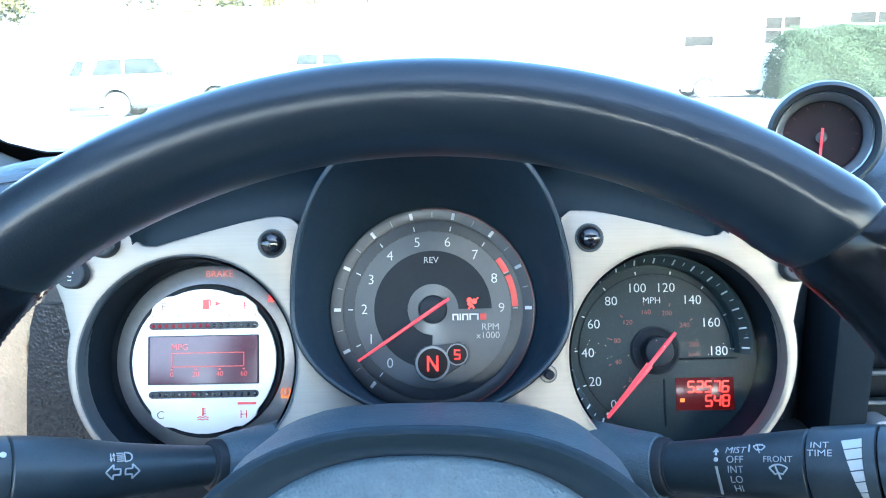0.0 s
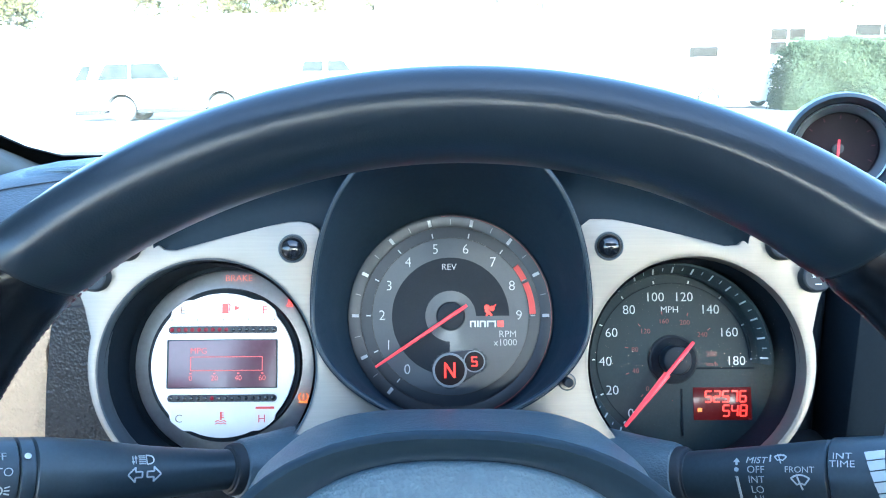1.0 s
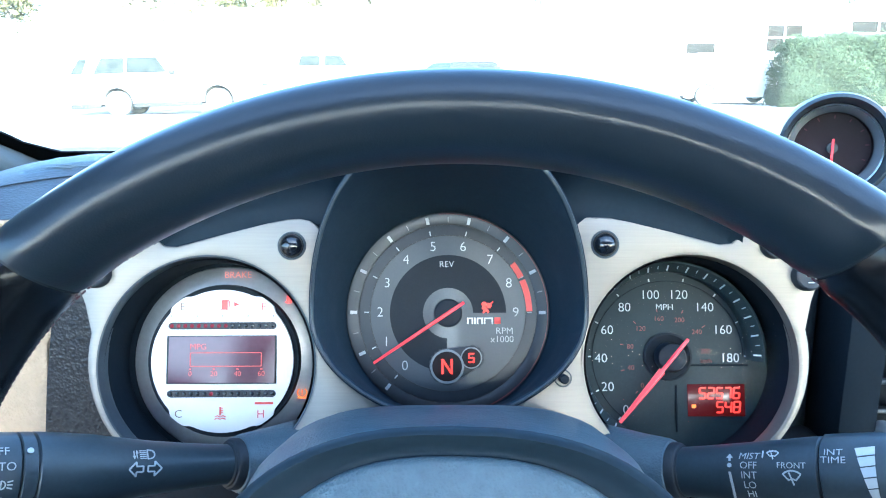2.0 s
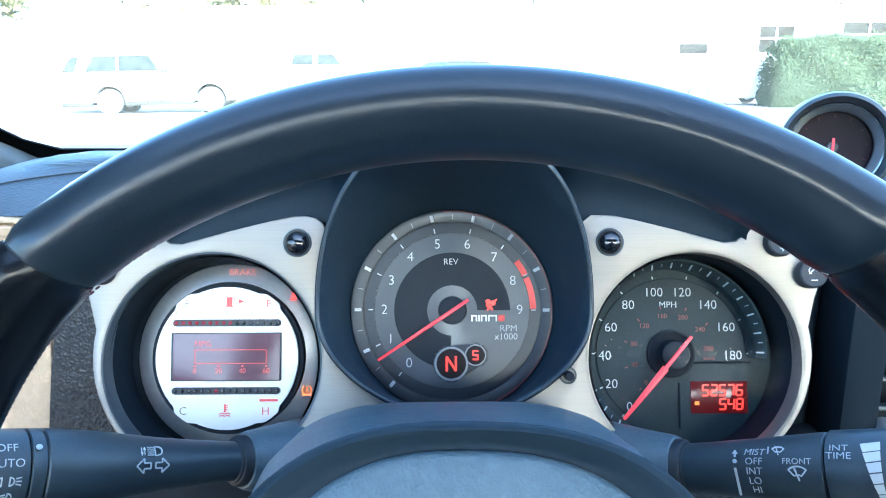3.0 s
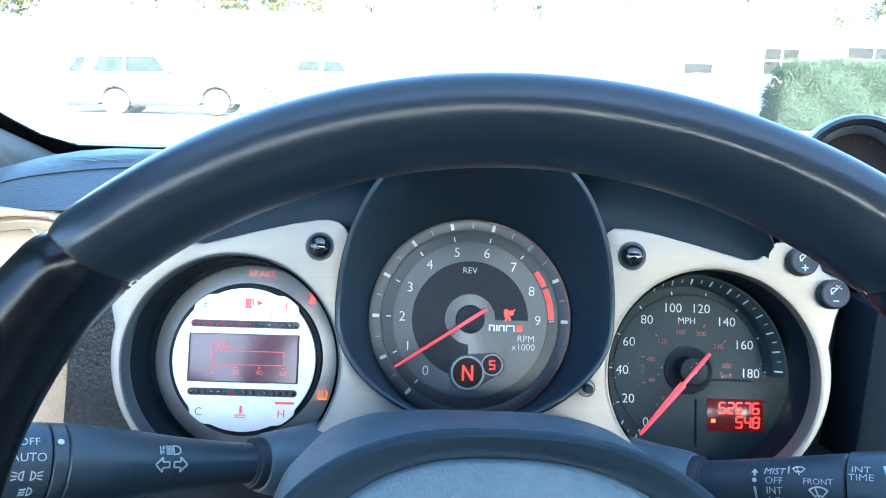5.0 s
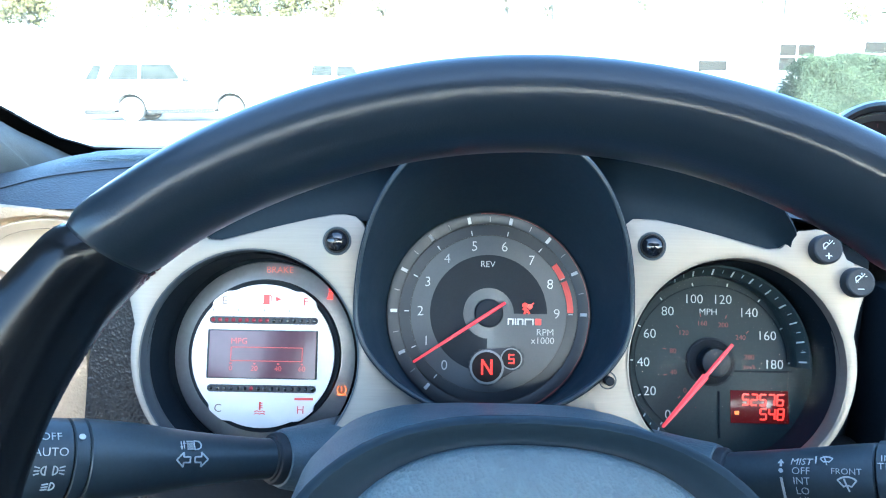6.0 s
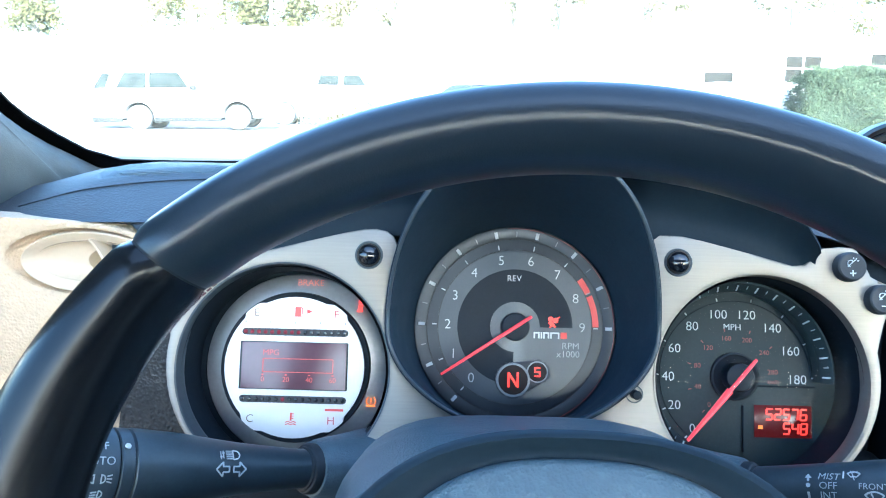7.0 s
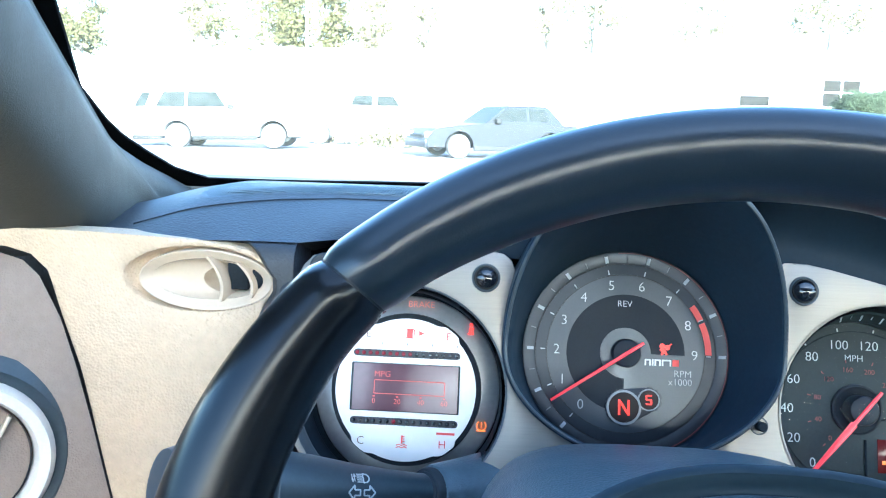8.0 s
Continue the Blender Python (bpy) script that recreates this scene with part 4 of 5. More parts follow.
for word, yy in (("MIST", 0.0078), ("OFF", 0.0030), ("INT", -0.0018), ("LO", -0.0066), ("HI", -0.0114)):
    wrap(letters(word, 0.0050, 0.058, yy, 0.0002, WHITE_INK, right, slant=0.2 if word == "MIST" else 0.0), 0.0172)
bm = bmesh.new()
arc_band(bm, 0.0485, 0.0030, 0.0, 0.0011, 0, 360, 0.0002, 12)
bar(bm, (0.0485, 0.0052), (0.0485, 0.0070), 0.0010, 0.0002)
bar(bm, (0.0485, 0.0068), (0.0485, 0.0088), 0.0032, 0.0002, width2=0.0003)
bar(bm, (0.0485, -0.0002), (0.0485, -0.0150), 0.0012, 0.0002)
wrap(part("stalk_symbol", bm, WHITE_INK, right, smooth=False), 0.0172)


def wiper_mark(cx, cy, s, lines):
    bm = bmesh.new()
    arc_band(bm, cx, cy - 0.9 * s, 1.55 * s, 1.75 * s, 48, 132, 0.0002, 14)
    arc_band(bm, cx, cy - 0.9 * s, 0.55 * s, 0.72 * s, 48, 132, 0.0002, 10)
    for sg in (-1, 1):
        bar(bm, (cx + sg * 0.42 * s, cy - 0.45 * s), (cx + sg * 1.12 * s, cy + 0.35 * s), 0.16 * s, 0.0002)
    bar(bm, (cx + 0.15 * s, cy - 1.0 * s), (cx - 0.35 * s, cy + 0.55 * s), 0.18 * s, 0.0003)
    for k in range(lines):
        bar(bm, (cx - 0.6 * s + 0.6 * s * k, cy + 0.9 * s), (cx - 0.5 * s + 0.5 * s * k, cy + 0.5 * s), 0.10 * s, 0.0003)
    return wrap(part("stalk_symbol", bm, WHITE_INK, right, smooth=False), 0.0176)


wiper_mark(0.0700, 0.0088, 0.0026, 3)
bm = bmesh.new()
bar(bm, (0.0652, 0.0070), (0.0652, 0.0108), 0.0006, 0.0002)
wrap(part("stalk_symbol", bm, WHITE_INK, right, smooth=False), 0.0176)
wrap(letters("FRONT", 0.0042, 0.0790, 0.0032, 0.0002, WHITE_INK, right), 0.0182)
wiper_mark(0.0790, -0.0020, 0.0038, 0)
for word, yy in (("INT", 0.0100), ("TIME", 0.0060)):
    wrap(letters(word, 0.0046, 0.0985, yy, 0.0002, WHITE_INK, right, wide=1.15), 0.0200)
for k in range(6):
    y1 = 0.0125 - 0.0048 * k
    w = 0.0085 - 0.0011 * k
    bm = bmesh.new()
    bar(bm, (0.1165 - w / 2, y1), (0.1165 - w / 2 + 0.0006, y1 - 0.0042), w, 0.0002, width2=w - 0.001)
    wrap(part("stalk_bar", bm, WHITE_INK, right, smooth=False), 0.0206)
# collars where the stalks leave the shroud, each with a dark rubber ring
for st, sd, s0, r0 in ((left, -1, -0.0005, 0.0152), (right, 1, 0.0110, 0.0170)):
    for name, prof, m in (("stalk_collar", ((-0.045, 0.030), (-0.018, 0.0040), (-0.003, 0.0012), (-0.0004, 0.0002), (0.0, -0.0010), (-0.001, -0.0028)), GRAINED), ("stalk_gaiter", ((-0.004, -0.0010), (0.0035, -0.0012), (0.0048, -0.0020), (0.0052, -0.0032), (0.0062, -0.0034), (0.0068, -0.0050)), RUBBER)):
        bm = bmesh.new()
        loft(bm, [[(sd * (s0 + s), (r0 + (g if g < 0.02 else 0.010)) * math.cos(2 * math.pi * i / 40), (r0 + (g if g < 0.02 else 0.010)) * 0.95 * math.sin(2 * math.pi * i / 40)) for i in range(40)] for s, g in prof])
        part(name, bm, m, st)


# ---- dashboard ----
dash = thing("dashboard", Matrix.Translation((0, 0, 0)), "black soft dashboard with a beige end panel", "dashboard")


def crease_y(x):
    return 0.466 + 0.064 * min(1.0, max(0.0, (x + 0.335) / 0.125))


def dash_profile(x):
    """The top pad's section at x, from its front edge to the windscreen."""
    k = 0.0 if x < -0.216 or x > 0.27 else min(1.0, (x + 0.216) / 0.02, (0.27 - x) / 0.02)
    g = min(1.0, max(0.0, (0.115 - abs(x + 0.008)) / 0.015))
    f = 0.055 * max(0.0, k)
    c = crease_y(x)
    pts = [(0.470 + f, 0.80), (0.470 + f, 0.992), (0.4335 + 0.32 * f, 1.0035), (0.4335 + 0.3 * (c - 0.4335), 1.0095), (c, 1.0205), (c + 0.016, 1.0236), (max(0.520, c + 0.026), 1.0254), (0.560, 1.0258), (0.620, 1.0238), (0.665, 1.0185), (0.700, 1.0095), (0.800, 0.990), (0.80, 0.80)]
    d = max(0.0, 1 - abs(x - 0.283) / 0.12)
    dip = 0.034 * d * d * (3 - 2 * d)
    e, h = min(1.0, max(0.0, (-0.295 - x) / 0.105)), min(1.0, max(0.0, (-0.240 - x) / 0.10))
    fall, lip = 0.020 * e * e * (3 - 2 * e), 0.008 * h * h * (3 - 2 * h)
    return [(y + g * max(0.0, 0.545 - y), z - (fall + lip * min(1.0, max(0.0, (0.555 - y) / 0.08))) * min(1.0, max(0.0, (z - 0.998) / 0.0225)) - (dip if 1.003 < z and y < 0.64 else 0.0)) for y, z in pts]


rings = []
for i in range(319):
    x = -0.47 + 0.005 * i
    rings.append([(x, y, z) for y, z in dash_profile(x)])
bm = bmesh.new()
loft(bm, rings, True, True, True)
part("top_pad", bm, PAD, dash, "soft black dash top")
# ribbed demister grille near the pillar
bm = bmesh.new()
def pad_z(x, y):
    line = dash_profile(x)[2:11]
    for (y0, z0), (y1, z1) in zip(line, line[1:]):
        if y <= y1:
            return z0 + (z1 - z0) * (y - y0) / (y1 - y0)
    return line[-1][1]


def grille_edges(x):
    k = min(1.0, max(0.0, (x + 0.312) / 0.11))
    return crease_y(x) + 0.021 - 0.009 * k + 0.020 * max(0.0, (-0.300 - x) / 0.012), 0.590


for i in range(74):
    x = -0.312 + 0.0022 * i
    near, far = grille_edges(x)
    ys = [near + (far - near) * k / 5 for k in range(6)]
    rise = (0.0, 0.0019, 0.0021, 0.0021, 0.0019, 0.0)
    loft(bm, [[(x + d + 0.25 * (y - near), y, pad_z(x, y) + up) for d in (0.0, 0.0011)] + [(x + d + 0.25 * (y - near), y, pad_z(x, y) - 0.002) for d in (0.0011, 0.0)] for y, up in zip(ys, rise)], True, True, True)
for k in range(1, 15):
    line = []
    for i in range(34):
        x = -0.292 + 0.0043 * i
        near, far = grille_edges(x)
        y = far - 0.0052 * k
        if y > near:
            line.append([(x, y + d, pad_z(x, y) + u) for d, u in ((0.0, 0.0010), (0.0016, 0.0010), (0.0016, -0.002), (0.0, -0.002))])
    if len(line) > 1:
        loft(bm, line, True, True, True)
part("demister_grille", bm, GRAINED, dash, "ribbed black demister grille")

bm = bmesh.new()
tube(bm, [(-0.335 + 0.005 * i, crease_y(-0.335 + 0.005 * i), pad_z(-0.335 + 0.005 * i, crease_y(-0.335 + 0.005 * i)) + 0.0002) for i in range(36)], 0.0006, 6)
part("dash_seam", bm, RUBBER, dash)

# beige end panel with its oval vent
END_Y = 0.432
VX, VZ, VA, VB = -0.2745, 0.9778, 0.0385, 0.0157


def oval(a, b, left=0.0, up=0.0, n=56):
    return [(VX - left + a * math.cos(2 * math.pi * i / n), VZ + up + b * math.sin(2 * math.pi * i / n)) for i in range(n)]


outline = [(-0.470, 1.0060), (-0.404, 1.0062), (-0.367, 1.0058), (-0.345, 1.0056), (-0.322, 1.0048), (-0.300, 1.0040), (-0.280, 1.0032), (-0.260, 1.0012), (-0.244, 0.9970), (-0.2345, 0.9900), (-0.2290, 0.980), (-0.240, 0.955), (-0.256, 0.925), (-0.262, 0.870), (-0.264, 0.70), (-0.318, 0.70), (-0.340, 0.828), (-0.349, 0.876), (-0.358, 0.9175), (-0.367, 0.9506), (-0.376, 0.980), (-0.386, 0.9895), (-0.402, 0.9940), (-0.470, 0.9950)]
bm = bmesh.new()
plate(bm, outline, -END_Y - 0.02, -END_Y, [oval(VA + 0.0085, VB + 0.0046, 0.0045, 0.0006)], 0.002)
bmesh.ops.transform(bm, matrix=Matrix(((1, 0, 0, 0), (0, 0, -1, 0), (0, 1, 0, 0), (0, 0, 0, 1))), verts=bm.verts)
part("end_panel", bm, BEIGE, dash, "beige grained vinyl end panel")


def oval3(a, b, y, left=0.0, up=0.0):
    return [(x, y, z) for x, z in oval(a, b, left, up)]


# grained hollow in the panel that runs out beside the vent
bm = bmesh.new()
loft(bm, [oval3(VA + 0.0040 + 0.0049 * k, VB + 0.0037 + 0.0011 * k, END_Y + d, 0.0045 * k, 0.0006 * k) for k, d in ((1.0, 0.0004), (0.93, 0.0009), (0.8, 0.0030), (0.6, 0.0056), (0.3, 0.0074), (0.0, 0.0080))])
part("vent_hollow", bm, BEIGE, dash)

side_vent = thing("side_vent", Matrix.Translation((0, 0, 0)), "oval beige side window air vent with curved fins", "air vent")
bm = bmesh.new()
loft(bm, [oval3(VA + g, VB + 0.92 * g, END_Y + d) for g, d in ((0.0040, 0.0100), (0.0040, 0.0014), (0.0037, 0.0003), (0.0031, 0.0001), (0.0022, 0.0006), (0.0006, 0.0018), (-0.0012, 0.0031), (-0.0030, 0.0042))])
part("vent_frame", bm, BEIGE_PL, side_vent)
# shallow bowl with a rounder, deeper recess behind the first fin
bm = bmesh.new()
rings = []
for a, b, cx, cz, dy in ((1.0, 1.0, 0.0, 0.0, 0.0040), (0.93, 0.92, 0.0008, 0.0, 0.0066), (0.80, 0.84, 0.0030, -0.0002, 0.0084), (0.62, 0.76, 0.0075, -0.0006, 0.0098), (0.46, 0.70, 0.0115, -0.0010, 0.0106), (0.42, 0.66, 0.0120, -0.0010, 0.0130), (0.36, 0.56, 0.0120, -0.0010, 0.0175), (0.24, 0.36, 0.0120, -0.0010, 0.0200), (0.03, 0.05, 0.0120, -0.0010, 0.0208)):
    rings.append(oval3((VA - 0.003) * a, (VB - 0.003) * b, END_Y + dy, -cx, cz))
loft(bm, rings, True, False, True)
part("vent_bowl", bm, BEIGE_PL, side_vent)
for x0 in (-0.2697, -0.2507):
    half = 0.0140 if x0 < -0.26 else 0.0110
    rings = []
    for j in range(13):
        q = -1 + 2 * j / 12
        zz = VZ + 0.0006 + half * q
        xx = x0 - 0.0038 * q + 0.0047 * (1 - q * q)
        rings.append([(xx - 0.0009, END_Y + 0.0002, zz), (xx + 0.0009, END_Y + 0.0002, zz), (xx + 0.0050, END_Y + 0.0120, zz), (xx + 0.0030, END_Y + 0.0120, zz)])
    bm = bmesh.new()
    loft(bm, rings, True, True, True)
    part("vent_fin", bm, BEIGE_PL, side_vent)
for x0, x1, z0, z1, y0 in ((-0.2630, -0.2500, -0.0070, 0.0105, 0.0076), (-0.2465, -0.2395, -0.0055, 0.0070, 0.0044)):
    bm = bmesh.new()
    box(bm, x0, x1, END_Y + y0, END_Y + 0.0150, VZ + z0, VZ + z1, 0.001)
    part("vent_opening", bm, MATTE, side_vent)

# black binnacle sides that carry the cluster
bm = bmesh.new()
loft(bm, [[(x, 0.4195, z), (-0.2168, 0.4195, z), (-0.2168, 0.47, z), (x, 0.47, z)] for x, z in ((-0.262, 0.70), (-0.2570, 0.8725), (-0.2521, 0.906), (-0.2450, 0.942), (-0.2400, 0.955))], True, True, True)
part("binnacle_side", bm, SPARKLE, dash, "coarse-grained black binnacle side")
bm = bmesh.new()
rings = []
for z, x0, y0 in ((0.920, -0.250, 0.4230), (0.940, -0.247, 0.4225), (0.960, -0.239, 0.4222), (0.974, -0.2310, 0.4222), (0.982, -0.2312, 0.4224), (0.990, -0.2368, 0.4230), (0.9940, -0.2395, 0.4240), (0.9980, -0.2430, 0.4262), (1.0012, -0.2480, 0.4295), (1.0030, -0.2520, 0.4350)):
    rings.append([(x0, y0 + 0.006, z), (x0 + 0.004, y0 + 0.001, z), (x0 + 0.012, y0, z), (-0.2172, y0 + 0.001, z), (-0.2168, 0.468, z), (x0, 0.468, z)])
loft(bm, rings, True, True, True)
part("binnacle_side", bm, PAD, dash)
bm = bmesh.new()
box(bm, 0.1950, 0.2355, 0.456, 0.52, 0.70, 0.985, 0.012, 4)
part("binnacle_side", bm, WELL, dash)
bm = bmesh.new()
box(bm, -0.235, 0.235, 0.530, 0.545, 0.70, 1.0, 0.004)
part("binnacle_back", bm, MATTE, dash)
bm = bmesh.new()
box(bm, -0.215, 0.24, 0.395, 0.47, 0.66, 0.855, 0.01)
part("knee_panel", bm, MATTE, dash)

# centre air vents
vent = thing("centre_vent", Matrix.Translation((0, 0, 0)), "black centre air vent with horizontal slats and a thumb knob", "air vent")
bm = bmesh.new()
box(bm, 0.236, 0.262, 0.425, 0.47, 0.70, 0.960, 0.005)
box(bm, 0.440, 0.462, 0.425, 0.47, 0.70, 0.960, 0.005)
box(bm, 0.2625, 0.4395, 0.428, 0.47, 0.944, 0.958, 0.004)
part("vent_frame", bm, WELL, vent)
bm = bmesh.new()
box(bm, 0.2625, 0.4395, 0.466, 0.47, 0.70, 0.9435)
part("vent_back", bm, MATTE, vent)
for k in range(9):
    bm = bmesh.new()
    box(bm, 0.2628, 0.4392, -0.014, 0.012, -0.0015, 0.0015, 0.0008)
    bmesh.ops.transform(bm, matrix=Matrix.Translation((0, 0.446, 0.932 - 0.020 * k)) @ Matrix.Rotation(radians(-20), 4, "X"), verts=bm.verts)
    part("slat", bm, SMOOTH, vent)
bm = bmesh.new()
turned(bm, [(0.0085, -0.006), (0.0095, 0.004), (0.0090, 0.008), (0.0060, 0.0105), (0.0004, 0.011)], 28, cap1=True)
bmesh.ops.transform(bm, matrix=Matrix.Translation((0.268, 0.428, 0.862)) @ Matrix.Rotation(radians(90), 4, "X"), verts=bm.verts)
part("thumb_knob", bm, mat("grey_knob", (0.22, 0.23, 0.24), 0.35, 0.4, 0.05, 100), vent)

# small round gauge on top of the dash
pod = thing("dash_gauge", look((0.2834, 0.560, 1.0314), (0.02, -0.1, 1.09)) @ Matrix.Rotation(math.pi, 4, "Y") @ Matrix.Scale(0.86, 4), "round auxiliary gauge in a black pod with a silver bezel", "gauge")
bm = bmesh.new()
rings = []
for r, z, brow in ((0.0385, 0.012, 0.0), (0.0400, 0.018, 0.8), (0.0425, 0.021, 1.0), (0.0455, 0.019, 1.0), (0.0475, 0.010, 0.7), (0.0480, -0.02, 0.0), (0.046, -0.07, 0.0), (0.030, -0.11, 0.0)):
    rings.append([(r * math.cos(2 * math.pi * i / 64), r * math.sin(2 * math.pi * i / 64), z + brow * 0.012 * max(0.0, math.sin(2 * math.pi * i / 64)) ** 1.5) for i in range(64)])
loft(bm, rings, True, False, True)
part("pod_shell", bm, SMOOTH, pod, "gloss black pod shell")
bm = bmesh.new()
turned(bm, [(0.0388, 0.0135), (0.0380, 0.0150), (0.0366, 0.0140)], 64)
part("bezel", bm, CHROME, pod, "satin silver bezel")
bm = bmesh.new()
turned(bm, [(0.0366, 0.0141), (0.0320, 0.004), (0.0312, -0.006)], 64)
part("bezel_cone", bm, CONE, pod, "satin grey inner cone")
bm = bmesh.new()
turned(bm, [(0.0314, 0.0), (0.0310, -0.008), (0.0004, -0.008)], 64, cap1=True)
part("gauge_face", bm, mat("maroon_black_face", (0.016, 0.009, 0.014), 0.5, 0, 0.2, 60, spec=0.2), pod, "dark maroon gauge face")
bm = bmesh.new()
for k in range(9):
    a = radians(200 - 27.5 * k)
    bar(bm, (0.026 * math.cos(a), 0.026 * math.sin(a)), (0.029 * math.cos(a), 0.029 * math.sin(a)), 0.0010, -0.0078)
part("scale_mark", bm, SEAM_RED, pod)
bm = bmesh.new()
bar(bm, (0, -0.002), (0, 0.0230), 0.0020, -0.0020, 0.001)
bmesh.ops.rotate(bm, cent=(0, 0, 0), matrix=Matrix.Rotation(radians(180), 3, "Z"), verts=bm.verts)
bmesh.ops.translate(bm, vec=(0, 0.006, 0), verts=bm.verts)
part("needle", bm, NEEDLE, pod)
bm = bmesh.new()
turned(bm, [(0.0048, -0.0075), (0.0045, -0.003), (0.0004, -0.0025)], 24, cap1=True)
part("hub_cap", bm, SMOOTH, pod)

# ---- driver's door ----
door = thing("driver_door", Matrix.Translation((0, 0, 0)), "taupe vinyl door panel with a round silver air vent", "car door")


SEAM = ((0.30, -0.300), (0.70, -0.320), (0.828, -0.3440), (0.876, -0.3530), (0.9175, -0.3620), (0.9506, -0.3710), (0.977, -0.3830), (0.9865, -0.3930), (0.9915, -0.4100))
rings = []
for z, x in SEAM:
    plan = ((0.0, 0.4300), (-0.004, 0.4255), (-0.026, 0.4140), (-0.052, 0.3950), (-0.074, 0.355), (-0.086, 0.29), (-0.092, 0.15), (-0.095, -0.3), (-0.095, -1.25), (-0.16, -1.25), (-0.16, 0.44))
    rings.append([(x + 0.0035 + dx, y, z) for dx, y in plan])
bm = bmesh.new()
loft(bm, rings, True, True, True)
part("door_panel", bm, TAUPE, door)
ring_m = Matrix.Translation((-0.411, 0.388, 0.870)) @ Matrix.Rotation(radians(34), 4, "Z") @ Matrix.Rotation(radians(86), 4, "X") @ Matrix.Scale(1.04, 4)
for name, prof, m in (("vent_ring", ((0.049, -0.012), (0.050, 0.004), (0.047, 0.009), (0.041, 0.008), (0.038, 0.001), (0.037, -0.012)), RING_PAINT), ("vent_well", ((0.0372, 0.003), (0.036, -0.003), (0.0005, -0.005)), MATTE), ("vent_surround", ((0.066, -0.03), (0.064, -0.004), (0.056, 0.001), (0.0495, 0.0)), SMOOTH)):
    bm = bmesh.new()
    turned(bm, prof, 56)
    bmesh.ops.transform(bm, matrix=ring_m, verts=bm.verts)
    part(name, bm, m, door, "satin silver vent ring" if name == "vent_ring" else "")
for k in (-1, 0, 1):
    bm = bmesh.new()
    box(bm, -0.034, 0.034, 0.012 * k - 0.0012, 0.012 * k + 0.0012, -0.004, 0.004, 0.0006)
    bmesh.ops.transform(bm, matrix=ring_m @ Matrix.Rotation(radians(60), 4, "Z"), verts=bm.verts)
    part("vent_blade", bm, BEIGE_PL, door)

# ---- windscreen and pillars ----
def spline(pts, steps):
    """A closed smooth curve through the points."""
    out, n = [], len(pts)
    for i in range(n):
        p = [Vector(pts[(i + k) % n]) for k in (-1, 0, 1, 2)]
        for j in range(steps):
            t = j / steps
            out.append(tuple(0.5 * (2 * p[1] + (p[2] - p[0]) * t + (2 * p[0] - 5 * p[1] + 4 * p[2] - p[3]) * t * t + (3 * p[1] - p[0] - 3 * p[2] + p[3]) * t ** 3)))
    return out


BORDER = [(-0.30, 0.30, 1.330), (-0.425, 0.50, 1.185), (-0.466, 0.622, 1.095), (-0.4635, 0.662, 1.066), (-0.4575, 0.683, 1.0507), (-0.4438, 0.704, 1.035), (-0.4277, 0.725, 1.0198), (-0.400, 0.740, 1.0090), (-0.340, 0.742, 1.0085), (-0.20, 0.744, 1.010), (0.0, 0.748, 1.012), (MID, 0.755, 1.012)]


def border_at(z):
    """Where the windscreen's edge runs at height z beside the pillar."""
    line = BORDER[7::-1]
    for (x0, y0, z0), (x1, y1, z1) in zip(line, line[1:]):
        if z <= z1:
            k = max(0.0, (z - z0) / (z1 - z0))
            return x0 + (x1 - x0) * k, y0 + (y1 - y0) * k
    return line[-1][:2]


def pillar(side, name):
    """A raked pillar: a rounded ridge, a face to the cabin and a narrow face to the glass."""
    rings = []
    for i in range(24):
        z = 0.975 + 0.325 * i / 23
        dz = z - 1.007
        rx, ry = -0.382 + 0.04 * min(dz, 0.055) + 0.30 * max(0.0, dz - 0.055), 0.611 - 1.6 * dz
        gx, gy = border_at(z)
        gx, gy = gx - 0.004, gy - 0.004
        face = [(0.0005, -0.003), (0.010, -0.042), (0.021, -0.090), (0.027, -0.132), (0.024, -0.158), (0.008, -0.176), (-0.030, -0.184), (-0.085, -0.182), (-0.140, -0.165), (-0.150, 0.02)]
        lean = -0.006 + 0.26 * min(dz, 0.055)
        sec = [(gx * 0.5 + rx * 0.5 + 0.003, gy * 0.5 + ry * 0.5 + 0.003), (rx - 0.009, ry + 0.016), (rx - 0.0022, ry + 0.006)] + [(rx + u + (lean if v < -0.03 or u < -0.1 else 0.0), ry + v) for u, v in face] + [(gx - 0.05, gy + 0.01), (gx, gy)]
        rings.append([(2 * MID - x if side else x, y, z) for x, y in spline(sec, 4)])
    bm = bmesh.new()
    loft(bm, rings, True, True, True)
    return structure(name, bm, GREY_TRIM, "grey cloth-trimmed windscreen pillar")


pillar(0, "pillar_driver")
pillar(1, "pillar_passenger")
FRIT = BORDER
edge = FRIT + [(2 * MID - x, y, z) for x, y, z in FRIT[-2::-1]]
bm = bmesh.new()
rings = []
for x, y, z in edge:
    k = Vector((MID - x, 0.30 - y, 1.25 - z)).normalized() * 0.019
    rings.append([(x - k.x, y - k.y, z - k.z), (x + k.x, y + k.y, z + k.z), (x + k.x, y + k.y + 0.003, z + k.z + 0.001), (x - k.x, y - k.y + 0.004, z - k.z + 0.001)])
loft(bm, rings, True, True, True)
structure("windscreen_border", bm, FRIT_INK, "black ceramic border of the windscreen")
